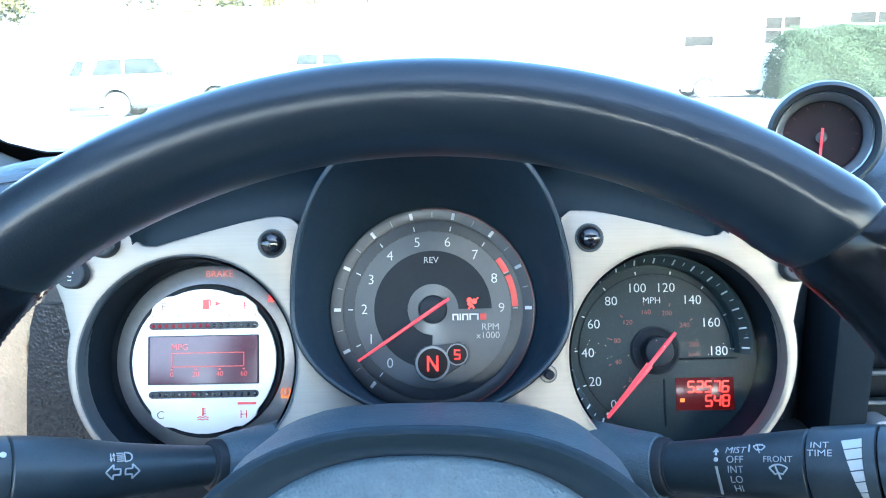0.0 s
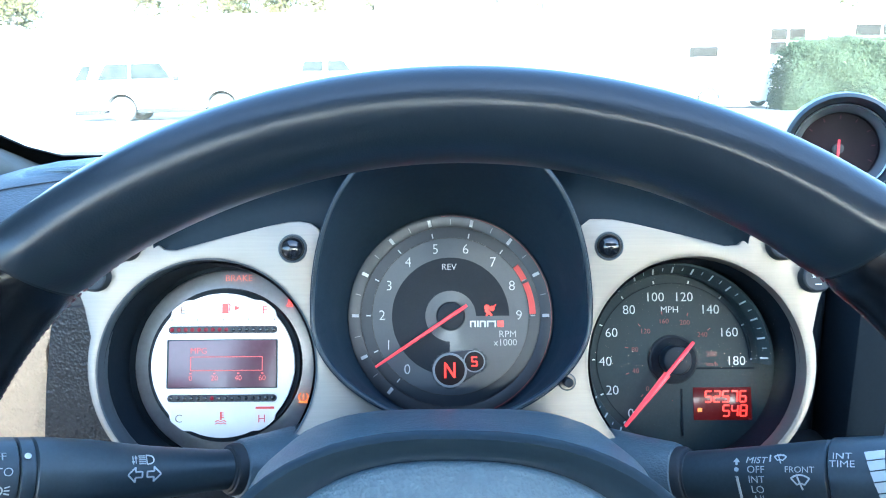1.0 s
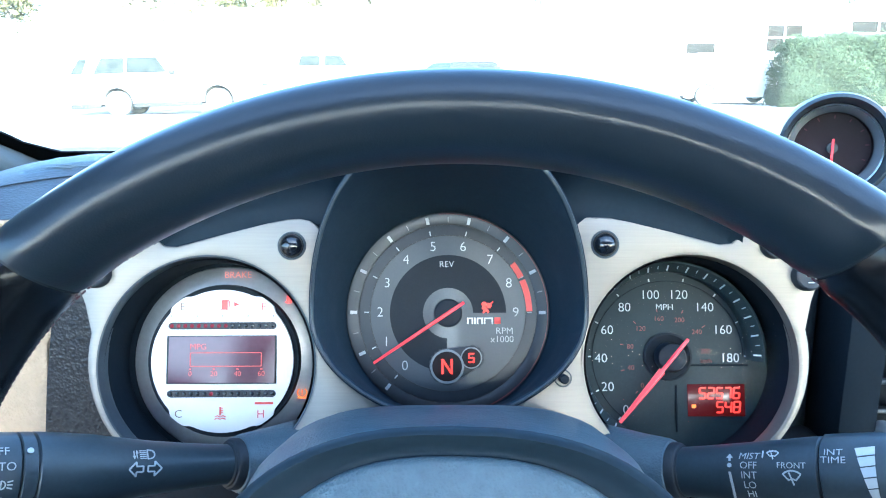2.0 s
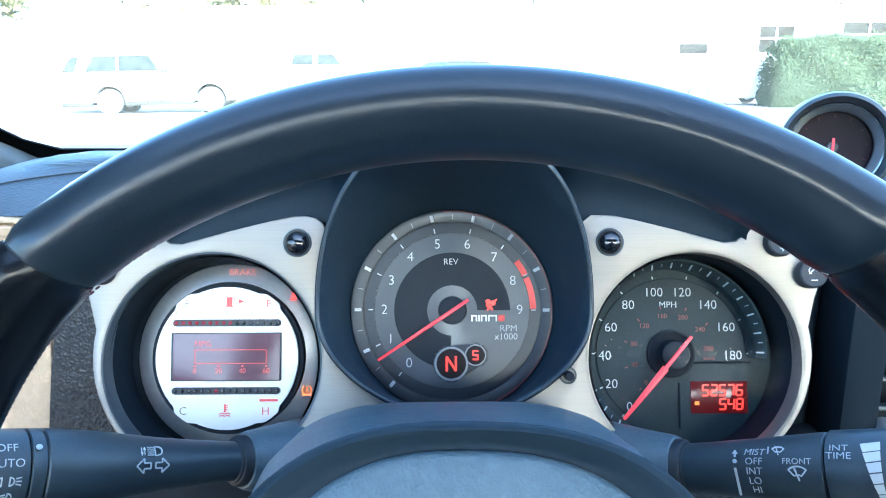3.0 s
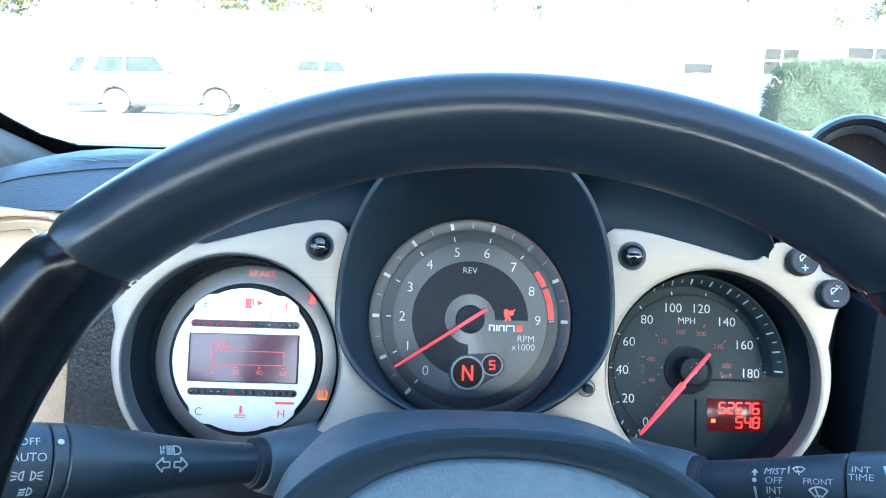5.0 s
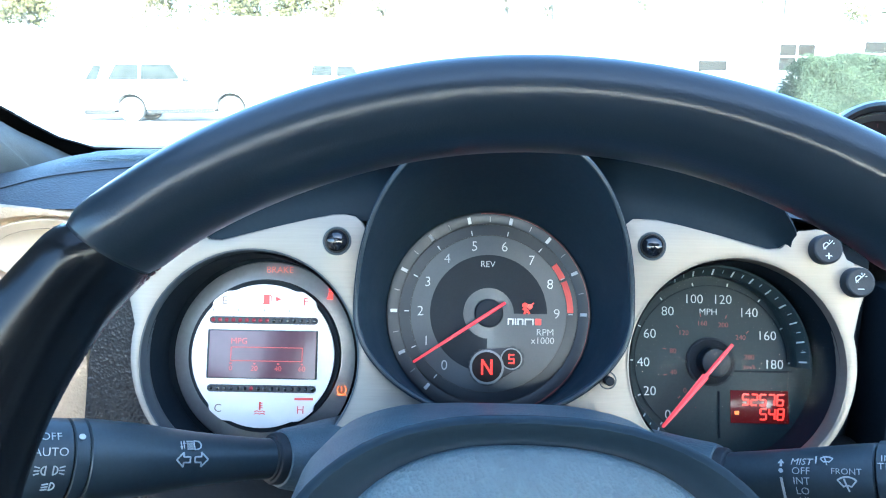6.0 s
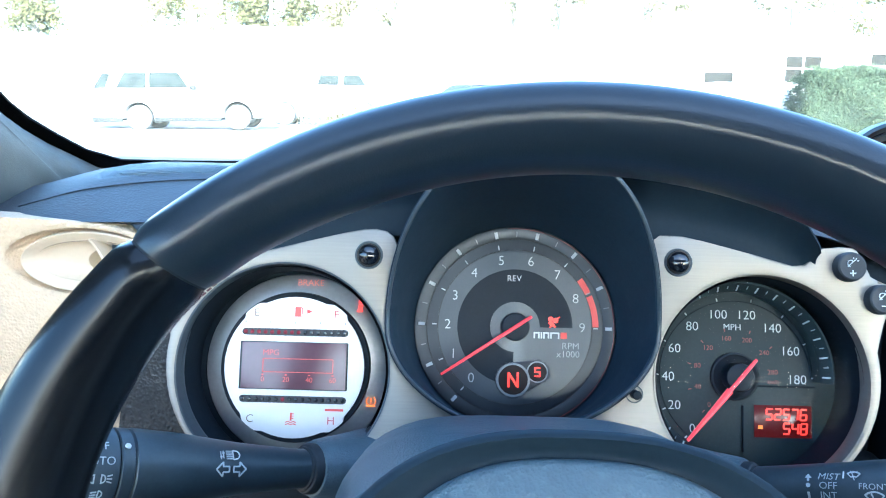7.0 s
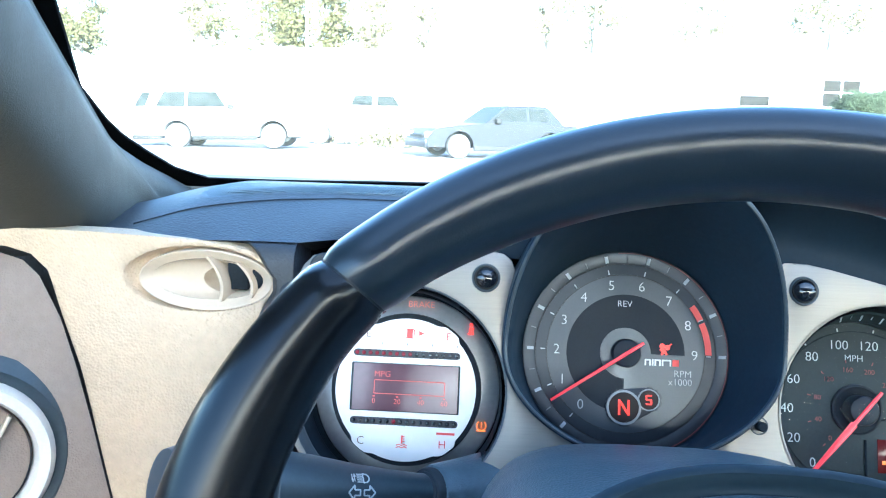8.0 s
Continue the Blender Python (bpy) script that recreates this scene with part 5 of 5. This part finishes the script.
# fading dots along the border, and a small print near its corner
bm = bmesh.new()
for (x0, y0, z0), (x1, y1, z1) in zip(FRIT[2:-3], FRIT[3:-2]):
    p, q = Vector((x0, y0, z0)), Vector((x1, y1, z1))
    for i in range(max(1, int((q - p).length / 0.0032))):
        c = p + (q - p).normalized() * 0.0032 * i
        k = Vector((MID - c.x, 0.30 - c.y, 1.25 - c.z)).normalized()
        for step, r in ((0.0205, 0.0010), (0.0232, 0.0007)):
            m = Matrix.Translation(c + k * step) @ Matrix.Rotation(radians(35), 4, "X")
            bmesh.ops.create_circle(bm, cap_ends=True, segments=6, radius=r, matrix=m)
for i in range(14):
    bmesh.ops.create_circle(bm, cap_ends=True, segments=5, radius=0.0006 if i % 4 else 0.0004, matrix=Matrix.Translation((-0.268 + 0.0018 * i, 0.690, 1.0430)) @ Matrix.Rotation(radians(35), 4, "X"))
dots = part("border_dots", bm, FRIT_INK, bpy.data.objects["windscreen_border"])
tagged(dots, kind="stuff")
bm = bmesh.new()
rows = []
for i in range(21):
    x = -0.45 + 1.64 * i / 20
    f = max(0.0, 1 - abs(x - MID) / 0.83)
    rows.append([(x, 0.75 + 0.10 * f ** 0.5 - back, z) for back, z in ((0, 1.005), (0.07, 1.055), (0.14, 1.105), (0.21, 1.155), (0.28, 1.205), (0.36, 1.258), (0.45, 1.300), (0.60, 1.325), (0.78, 1.335))])
loft(bm, rows, False)
glass_ob = structure("window_1", bm, WINDSCREEN, "clear slightly dusty windscreen")
glass_ob.visible_shadow = False
bm = bmesh.new()
box(bm, MID - 0.62, MID + 0.62, -0.04, 0.0, 1.29, 1.34, 0.01)
structure("trim_header", bm, GREY_TRIM, "grey windscreen header trim")
# cowl strip and bonnet beyond the glass
bm = bmesh.new()
box(bm, -0.45, 1.16, 0.805, 0.875, 0.975, 1.0065, 0.003)
structure("trim_scuttle", bm, mat("weathered_scuttle", (0.10, 0.095, 0.075), 0.7, 0, 0.2, 30), "weathered plastic scuttle below the windscreen")
bonnet = thing("bonnet", Matrix.Translation((0, 0, 0)), "pale silver bonnet of the car ahead of the windscreen", "car bonnet")
bm = bmesh.new()
rings = []
for i in range(13):
    y = 0.88 + 1.25 * i / 12
    k = i / 12
    z = 0.985 - 0.06 * k - 0.20 * k ** 3
    w = 0.80 - 0.06 * k
    rings.append([(MID + w * (j / 10 - 1), y, z - 0.10 * abs(j / 10 - 1) ** 4) for j in range(21)] + [(MID + w, y, z - 0.4), (MID - w, y, z - 0.4)])
loft(bm, rings, True, True, True)
part("bonnet_panel", bm, mat("silver_car_paint", (0.55, 0.56, 0.58), 0.3, 0.3, 0.04, 10, coat=0.6), bonnet)

# ---- outside: ground ----
def ground_z(x, y):
    k = min(1.0, max(0.0, (y - 5.0) / 10.0))
    return 0.004 * (max(-30, min(25, x)) + 9.3) * k * k * (3 - 2 * k)


ASPHALT = mat("sunlit_asphalt", (0.34, 0.335, 0.32), 0.9, 0, 0.15, 0.5, 0.3, 60)
bm = bmesh.new()
xs = [-600, -200, -80] + [-40 + 4 * i for i in range(21)] + [80, 200, 600]
ys = [-300, -60, -10] + [2 + 2 * i for i in range(22)] + [80, 200, 900]
loft(bm, [[(x, y, ground_z(x, y)) for x in xs] for y in ys], False)
structure("ground", bm, ASPHALT, "sunlit asphalt street and parking ground")


# ---- outside: vehicles ----
WHITE_PAINT = mat("white_car_paint", (0.80, 0.80, 0.78), 0.25, 0, 0.03, 3, coat=0.6)
SILVER_PAINT = mat("slate_paint", (0.026, 0.029, 0.034), 0.4, 0, 0.04, 3, spec=0.35)
CAR_GLASS = mat("tinted_car_glass", (0.018, 0.022, 0.019), 0.2, 0, 0.5, 5.0, spec=0.12, blotch=(0.055, 0.060, 0.052))
HOUSE_GLASS = mat("dark_house_glass", (0.012, 0.012, 0.010), 0.3, 0, 0.5, 2.0, spec=0.1)
# Pane colour itself is pale, standing in for sky glare on the glass.
PALE_GLASS = mat("painted_glare_glass", (0.70, 0.70, 0.67), 0.3, 0, 0.1, 1.5)
# Tyre colour is raised to stand in for glare washing it out.
TYRE = mat("washed_out_tyre", (0.13, 0.128, 0.12), 0.8, 0, 0.2, 8)
ALLOY = mat("alloy_rim", (0.7, 0.7, 0.69), 0.35, 0.5, 0.05, 10)
SILL = mat("dark_sill_plastic", (0.022, 0.022, 0.018), 0.7, 0, 0.2, 6)
LAMP_RED = mat("lamp_lens", (0.70, 0.52, 0.40), 0.2, 0, 0.1, 5)


def vehicle(name, m, label, paint, length, height, belt, base, roof, cabin, axles, wheel_r, panes, width=1.85, glazing=None, trim=None):
    """A car in side section: local x runs along it, y across, z up; cabin gives the glasshouse's four corners in x."""
    t = thing(name, m, label, "car")
    h = length / 2
    x0, x1, x2, x3 = cabin
    side_low = [(-h, base + 0.10), (-h + 0.02, belt - 0.08), (-h + 0.12, belt), (x0, belt + 0.01), (x3, belt + 0.01), (h - 0.9 if x3 < h - 1.0 else x3, belt - 0.04), (h - 0.25, belt - 0.14), (h - 0.05, belt - 0.30), (h, base + 0.12)]
    low = []
    for ax in sorted(axles, reverse=True):
        low.append((ax + wheel_r * 1.28, base))
        low += [(ax + wheel_r * 1.26 * math.cos(radians(d)), wheel_r + wheel_r * 1.26 * math.sin(radians(d))) for d in range(-5, 190, 5) if wheel_r + wheel_r * 1.26 * math.sin(radians(d)) > base + 0.004]
        low.append((ax - wheel_r * 1.28, base))
    outline = side_low + [(h - 0.02, base)] + low + [(-h + 0.02, base)]
    bm = bmesh.new()
    plate(bm, [(x, z) for x, z in outline], -width / 2, width / 2)
    for f in [f for f in bm.faces if all(v.co.z > width / 2 - 1e-6 for v in f.verts)]:
        bm.faces.new([bm.verts.new((v.co.x, v.co.y, -width / 2)) for v in reversed(f.verts)])
    bmesh.ops.remove_doubles(bm, verts=bm.verts, dist=1e-5)
    bmesh.ops.transform(bm, matrix=Matrix(((1, 0, 0, 0), (0, 0, 1, 0), (0, 1, 0, 0), (0, 0, 0, 1))), verts=bm.verts)
    part("body", bm, paint, t, smooth=False)
    bm = bmesh.new()
    w0, w1 = width / 2 - 0.02, width / 2 - 0.20
    rings = []
    for k, z in ((0, belt), (0.92, roof - 0.05), (1.0, roof)):
        a, b, w = x0 + (x1 - x0) * k, x3 + (x2 - x3) * k, w0 + (w1 - w0) * k
        if k == 1.0:
            a, b, w = a + 0.06, b - 0.06, w - 0.06
        rings.append([(a, -w, z), (b, -w, z), (b, w, z), (a, w, z)])
    loft(bm, rings, True, True, True)
    part("cabin", bm, paint, t, smooth=False)
    lean = (w0 - w1) / (roof - belt)
    for pane in panes:
        for sgn in (-1, 1):
            bm = bmesh.new()
            loft(bm, [[(x, sgn * (w0 - lean * (z - belt) + out), z) for x, z in pane] for out in (0.004, 0.012)], True, True, True)
            part("window", bm, glazing or CAR_GLASS, t, smooth=False)
    # Inner box, dark by default to stand in for shade in the arches.
    bm = bmesh.new()
    box(bm, -h + 0.3, h - 0.3, -width / 2 + 0.30, width / 2 - 0.30, base - 0.04, wheel_r * 2.25, 0.03)
    part("underbody", bm, trim or SILL, t)
    for sgn in (-1, 1):
        bm = bmesh.new()
        for xa, xb in ((-h + 0.05, axles[0] - 1.3 * wheel_r), (axles[0] + 1.3 * wheel_r, axles[1] - 1.3 * wheel_r)):
            box(bm, xa, xb, sgn * (width / 2 - 0.02) - 0.04, sgn * (width / 2 - 0.02) + 0.04, base - 0.10, base + 0.04, 0.02)
        part("sill", bm, trim or SILL, t)
    for ax in axles:
        for sgn in (-1, 1):
            bm = bmesh.new()
            turned(bm, [(wheel_r * 0.62, -0.11), (wheel_r * 0.95, -0.11), (wheel_r, -0.08), (wheel_r, 0.08), (wheel_r * 0.95, 0.11), (wheel_r * 0.62, 0.11)], 32)
            bmesh.ops.transform(bm, matrix=Matrix.Translation((ax, sgn * (width / 2 - 0.12), wheel_r)) @ Matrix.Rotation(radians(90), 4, "X"), verts=bm.verts)
            tyre = part("tyre", bm, TYRE, t)
            bm = bmesh.new()
            turned(bm, [(wheel_r * 0.64, -0.10), (wheel_r * 0.60, 0.06), (wheel_r * 0.3, 0.10), (0.01, 0.10)], 24, cap0=True, cap1=True)
            bmesh.ops.transform(bm, matrix=Matrix.Translation((ax, sgn * (width / 2 - 0.12), wheel_r)) @ Matrix.Rotation(radians(90 * sgn), 4, "X"), verts=bm.verts)
            part("rim", bm, ALLOY, tyre)
    for sgn in (-1, 1):
        bm = bmesh.new()
        box(bm, -h + 0.0, -h + 0.14, sgn * (width / 2 - 0.16) - 0.14, sgn * (width / 2 - 0.16) + 0.145, belt - 0.30, belt - 0.08, 0.02)
        part("tail_lamp", bm, LAMP_RED, t)
        bm = bmesh.new()
        box(bm, h - 0.30, h - 0.03, sgn * (width / 2 - 0.20) - 0.18, sgn * (width / 2 - 0.20) + 0.185, belt - 0.42, belt - 0.24, 0.03)
        part("head_lamp", bm, ALLOY, t)
    bm = bmesh.new()
    box(bm, h - 0.06, h + 0.02, -width / 2 + 0.42, width / 2 - 0.42, base + 0.24, belt - 0.30, 0.02)
    part("grille", bm, SILL if paint is SILVER_PAINT else paint, t)
    for sgn in (-1, 1):
        bm = bmesh.new()
        box(bm, x3 - 0.42, x3 - 0.26, sgn * (width / 2 + 0.06) - 0.09, sgn * (width / 2 + 0.06) + 0.09, belt + 0.02, belt + 0.15, 0.03)
        part("door_mirror", bm, trim or SILL, t)
    bm = bmesh.new()
    box(bm, -h - 0.06, -h + 0.10, -width / 2 + 0.06, width / 2 - 0.06, base - 0.02, base + 0.22, 0.04)
    part("bumper", bm, paint, t)
    bm = bmesh.new()
    box(bm, h - 0.10, h + 0.05, -width / 2 + 0.06, width / 2 - 0.06, base - 0.02, base + 0.20, 0.04)
    part("bumper", bm, paint, t)
    return t


def ground_pose(x, y, turn):
    """Standing on the ground at (x, y), turned, and lying along its slope."""
    z = ground_z(x, y)
    tilt = math.atan2(ground_z(x + 1, y) - ground_z(x - 1, y), 2)
    return Matrix.Translation((x, y, z)) @ Matrix.Rotation(-tilt, 4, "Y") @ Matrix.Rotation(radians(turn), 4, "Z")


vehicle("parked_suv", ground_pose(-8.03, 22.89, 3) @ Matrix.Rotation(radians(-1.2), 4, "Y"), "white parked sport utility wagon across the street", WHITE_PAINT, 5.2, 1.75, 1.12, 0.34, 1.76, (-2.54, -2.24, 0.08, 0.73), (-1.24, 1.60), 0.36,
        ([(-1.84, 1.20), (-0.98, 1.20), (-0.98, 1.64), (-1.62, 1.64)], [(-0.90, 1.20), (0.24, 1.20), (-0.08, 1.64), (-0.90, 1.64)], [(-2.48, 1.20), (-2.14, 1.20), (-2.00, 1.62), (-2.24, 1.62)]))
vehicle("parked_pickup", ground_pose(-4.7, 28.2, 0), "pale silver parked pickup far across the street", WHITE_PAINT, 4.8, 1.8, 1.30, 0.40, 1.90, (-0.6, -0.35, 1.2, 1.9), (-1.5, 1.5), 0.37,
        ([(-0.32, 1.42), (0.45, 1.42), (0.45, 1.78), (-0.22, 1.78)], [(0.62, 1.42), (1.45, 1.42), (1.18, 1.78), (0.62, 1.78)]), trim=WHITE_PAINT)
vehicle("parked_sedan", ground_pose(0.05, 21.3, 204), "slate grey parked sedan catching the sun", SILVER_PAINT, 4.5, 1.42, 0.92, 0.30, 1.42, (-1.75, -1.3, -0.05, 0.62), (-1.35, 1.35), 0.32,
        ([(-1.35, 1.00), (-0.72, 1.00), (-0.72, 1.34), (-1.2, 1.34)], [(-0.62, 1.00), (0.45, 1.00), (-0.06, 1.34), (-0.62, 1.34)]))
# Glazing here takes the pane colour with the glare painted in.
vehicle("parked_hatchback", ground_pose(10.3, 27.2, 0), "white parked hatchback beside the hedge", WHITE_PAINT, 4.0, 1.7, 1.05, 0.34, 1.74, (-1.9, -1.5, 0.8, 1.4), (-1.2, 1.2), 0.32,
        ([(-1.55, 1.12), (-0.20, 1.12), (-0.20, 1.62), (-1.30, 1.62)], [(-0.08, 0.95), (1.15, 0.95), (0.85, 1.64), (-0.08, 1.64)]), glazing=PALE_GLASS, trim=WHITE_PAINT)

# ---- outside: building, wall, hedge, trees ----
STUCCO = mat("cream_stucco", (0.82, 0.79, 0.71), 0.85, 0, 0.05, 0.8, 0.3, 30)
FRAME_WHITE = mat("white_window_frame", (0.82, 0.82, 0.80), 0.5, 0, 0.03, 5)
house = thing("building", Matrix.Translation((0, 0, 0)), "pale stucco building with dark gridded windows", "building")
WIN = ((10.12, 1.60, 1.24, 0.74), (13.34, 1.90, 1.48, 1.10), (16.95, 2.04, 2.20, 1.10), (21.0, 2.1, 1.5, 1.1))
X0, X1, Y0 = -9.0, 40.0, 30.0
bm = bmesh.new()
outline = [(X0, -1.0), (X1, -1.0), (X1, 3.45), (X0, 3.45)]
plate(bm, outline, -Y0 - 0.25, -Y0, [[(x - w / 2, z), (x + w / 2, z), (x + w / 2, z + h), (x - w / 2, z + h)] for x, z, w, h in WIN])
bmesh.ops.transform(bm, matrix=Matrix(((1, 0, 0, 0), (0, 0, -1, 0), (0, 1, 0, 0), (0, 0, 0, 1))), verts=bm.verts)
part("wall", bm, STUCCO, house, smooth=False)
bm = bmesh.new()
box(bm, X0 + 0.1, X1, Y0 + 0.26, Y0 + 10, -1.0, 3.4)
part("building_core", bm, STUCCO, house, smooth=False)
bm = bmesh.new()
box(bm, X0 - 0.3, X1 + 0.3, Y0 - 0.35, Y0 + 10.3, 3.45, 3.62, 0.03)
part("roof", bm, STUCCO, house)
for x, z, w, h in WIN:
    bm = bmesh.new()
    box(bm, x - w / 2, x + w / 2, Y0 + 0.14, Y0 + 0.16, z, z + h)
    win = part("window", bm, HOUSE_GLASS, house, smooth=False)
    bm = bmesh.new()
    for a, b, c, d in ((x - w / 2, x - w / 2 + 0.06, z, z + h), (x + w / 2 - 0.06, x + w / 2, z, z + h), (x - 0.03, x + 0.03, z, z + h))[:3 if w > 1.3 else 2]:
        box(bm, a, b, Y0 + 0.10, Y0 + 0.14, c, d)
    for zz in (z, z + h * 0.5, z + h - 0.06) if w > 1.3 else (z, z + h - 0.06):
        box(bm, x - w / 2, x + w / 2, Y0 + 0.095, Y0 + 0.138, zz, zz + 0.06)
    part("window_frame", bm, FRAME_WHITE, win, smooth=False)

bm = bmesh.new()
box(bm, -70, -9.2, 36.0, 36.3, -2.0, 2.9)
structure("wall_street", bm, STUCCO, "long pale street wall below the trees")

LEAF = {}
for key, c in (("hedge", (0.050, 0.066, 0.034)), ("tree", (0.13, 0.12, 0.05)), ("pale", (0.24, 0.21, 0.115))):
    LEAF[key] = mat("leaves_" + key, c, 0.75, 0, 0.45, 3.0, spec=0.12)
BARK = mat("pale_bark", (0.30, 0.26, 0.20), 0.9, 0, 0.25, 4, 0.5, 20)


def leaves(points, size, rng, face=(0, 0, 0), loose=1.0):
    """Many small bent leaves, two triangles each, at the given points; face: the way that most of them turn."""
    n = len(points)
    verts, faces = [], []
    for p in points:
        d = (Vector(rng.normal(size=3)) * loose + Vector(face)).normalized()
        e = d.orthogonal().normalized()
        e = (e * math.cos(rng.random() * 6.28) + d.cross(e) * math.sin(rng.random() * 6.28))
        s = size * (0.6 + 0.8 * rng.random())
        f = d.cross(e)
        c = Vector(p)
        k = len(verts)
        verts += [tuple(c - e * s), tuple(c + f * s * 0.45 + d * s * 0.15), tuple(c + e * s), tuple(c - f * s * 0.45 + d * s * 0.15)]
        faces.append((k, k + 1, k + 2, k + 3))
    me = bpy.data.meshes.new("leaves")
    me.from_pydata(verts, [], faces)
    return me


rng = np.random.default_rng(5)
hedge = thing("hedge", Matrix.Translation((0, 0, 0)), "dense clipped green hedge in front of the building", "hedge")
HX0, HX1, HY, HD = 10.50, 24.0, 24.6, 1.5


def hedge_top(x):
    return 1.78 + 0.50 * (1 - math.exp(-(x - HX0) / 1.3)) + 0.05 * math.sin(x * 1.7) + 0.04 * math.sin(x * 4.1)


pts = []
for _ in range(100000):
    x = HX0 + (HX1 - HX0) * rng.random() ** 1.2
    g, top = ground_z(x, HY), hedge_top(x)
    if rng.random() < 0.07:
        x, z = HX0 + 0.22 + 0.10 * rng.normal(), g + (top - g) * rng.random()
        y = HY + HD * (rng.random() - 0.5)
    elif rng.random() < 0.72:
        z = g + (top - g) * rng.random()
        y = HY - HD / 2 + 0.10 * math.sin(x * 3.0 + z * 4.0) + 0.12 * rng.normal()
    else:
        z = top + 0.07 * rng.normal()
        y = HY + HD * (rng.random() - 0.5)
    if x < HX0 + 0.4:
        x += 0.12 * rng.random() + 0.08 * abs(math.sin(z * 3))
    u = min(1.0, max(0.0, (z - g) / (top - g)))
    x = max(x, HX0 + 0.15 + 0.75 * u ** 4 + 0.10 * rng.normal())
    pts.append((x, y, z))
me = leaves(pts, 0.036, rng, (0.1, -0.8, 0.6), 0.35)
me.materials.append(LEAF["hedge"])
ob = new("foliage", me)
ob.parent = hedge
tagged(ob, kind="stuff")
bm = bmesh.new()
rings = []
for i in range(28):
    x = HX0 + 0.95 + (HX1 - HX0 - 1.2) * i / 27
    g, top = ground_z(x, HY) - 0.1, hedge_top(x) - 0.14
    rings.append([(x, HY - HD / 2 + 0.15, g), (x, HY - HD / 2 + 0.12, top - 0.15), (x, HY - HD / 2 + 0.3, top), (x, HY + HD / 2 - 0.3, top), (x, HY + HD / 2 - 0.12, g)])
loft(bm, rings, True, True, True)
part("hedge_core", bm, mat("hedge_shade", (0.06, 0.09, 0.045), 0.8, 0, 0.4, 4), hedge)


def tree(x, y, height, spread, low, key, seed, count=6000, label="tall street tree with an open green crown"):
    r = np.random.default_rng(seed)
    g = ground_z(x, y)
    t = thing("tree", Matrix.Translation((x, y, g)), label, "tree", "street trees")
    bm = bmesh.new()
    bend = r.normal(size=2) * 0.3
    trunk = [(bend[0] * k * k, bend[1] * k * k, height * 0.8 * k) for k in np.linspace(0, 1, 8)]
    tube(bm, trunk, [0.22 - 0.17 * k for k in np.linspace(0, 1, 8)], 8)
    part("trunk", bm, BARK, t)
    clumps = []
    for i in range(16):
        k = 0.45 + 0.5 * r.random()
        base = Vector((bend[0] * k * k, bend[1] * k * k, height * 0.8 * k))
        a = r.random() * 6.28
        end = base + Vector((math.cos(a) * spread * (0.4 + 0.6 * r.random()), math.sin(a) * spread * 0.7, (r.random() - 0.35) * 2.0))
        end.z = max(end.z, low - 1.0 + 2.4 * r.random())
        bm = bmesh.new()
        mid = base.lerp(end, 0.5) + Vector((0, 0, 0.25))
        tube(bm, [base, mid, end], [0.07, 0.045, 0.015], 6)
        part("limb", bm, BARK, t)
        clumps += [end, mid.lerp(end, 0.5)]
    clumps.append(Vector((bend[0], bend[1], height)))
    pts = []
    for _ in range(count):
        c = clumps[int(r.random() * len(clumps))]
        d = Vector(r.normal(size=3)) * (0.15 + 0.40 * r.random())
        pts.append((c.x + d.x, c.y + d.y, c.z + d.z * 0.75))
    me = leaves(pts, 0.12, r)
    me.materials.append(LEAF[key])
    ob = new("crown", me)
    ob.parent = t
    tagged(ob, kind="stuff")
    return t


# place, height, spread, lowest leaves, leaf kind and fullness of each tree
for i, (x, y, h, sp, low, key, count) in enumerate((
        (-24.2, 44, 11.0, 1.8, 5.5, "tree", 5200), (-17.3, 44, 11.5, 1.1, 5.2, "pale", 2600), (-14.7, 43, 12.5, 1.3, 4.5, "tree", 1500), (-13.6, 45, 12.0, 0.9, 4.6, "tree", 900),
        (-11.7, 44, 11.5, 1.1, 4.8, "tree", 6500), (-9.1, 44.5, 11.0, 0.9, 4.8, "tree", 4800), (-6.5, 45, 11.5, 1.2, 5.3, "pale", 3600), (-3.9, 46, 12.0, 1.4, 5.5, "pale", 1800),
        (3.4, 47, 12.0, 1.6, 6.4, "pale", 1600), (6.2, 47, 12.0, 1.6, 6.4, "pale", 1800), (12.0, 46, 12.0, 1.8, 5.6, "pale", 1600), (19.5, 46, 13.0, 2.4, 6.4, "pale", 2000), (25.0, 45, 12.0, 2.4, 5.8, "tree", 3000))):
    tree(x, y, h, sp, low, key, 20 + i, count)

for x, y in ((-19.6, 39.0), (-9.3, 38.5)):
    pole = thing("lamp_post", Matrix.Translation((x, y, ground_z(x, y))), "slim pale street lamp post", "lamp post", "lamp posts")
    bm = bmesh.new()
    tube(bm, [(0, 0, 0), (0, 0, 0.3), (0, 0, 0.35), (0, 0, 9.0)], [0.14, 0.14, 0.08, 0.06], 12)
    part("post", bm, ALLOY, pole)
    bm = bmesh.new()
    tube(bm, [(0, 0, 8.9), (0.5, -0.3, 9.15), (1.3, -0.8, 9.2)], [0.045, 0.04, 0.06], 10)
    part("lamp_arm", bm, ALLOY, pole)

shrub = thing("shrub", Matrix.Translation((-3.4, 26.0, ground_z(-3.4, 26.0))), "low sparse shrub at the street edge", "shrub")
pts = [(1.3 * rng.normal() * 0.6, 0.4 * rng.normal(), abs(0.35 * rng.normal()) + 0.05) for _ in range(1500)]
me = leaves(pts, 0.08, rng)
me.materials.append(LEAF["pale"])
ob = new("foliage", me)
ob.parent = shrub
tagged(ob, kind="stuff")
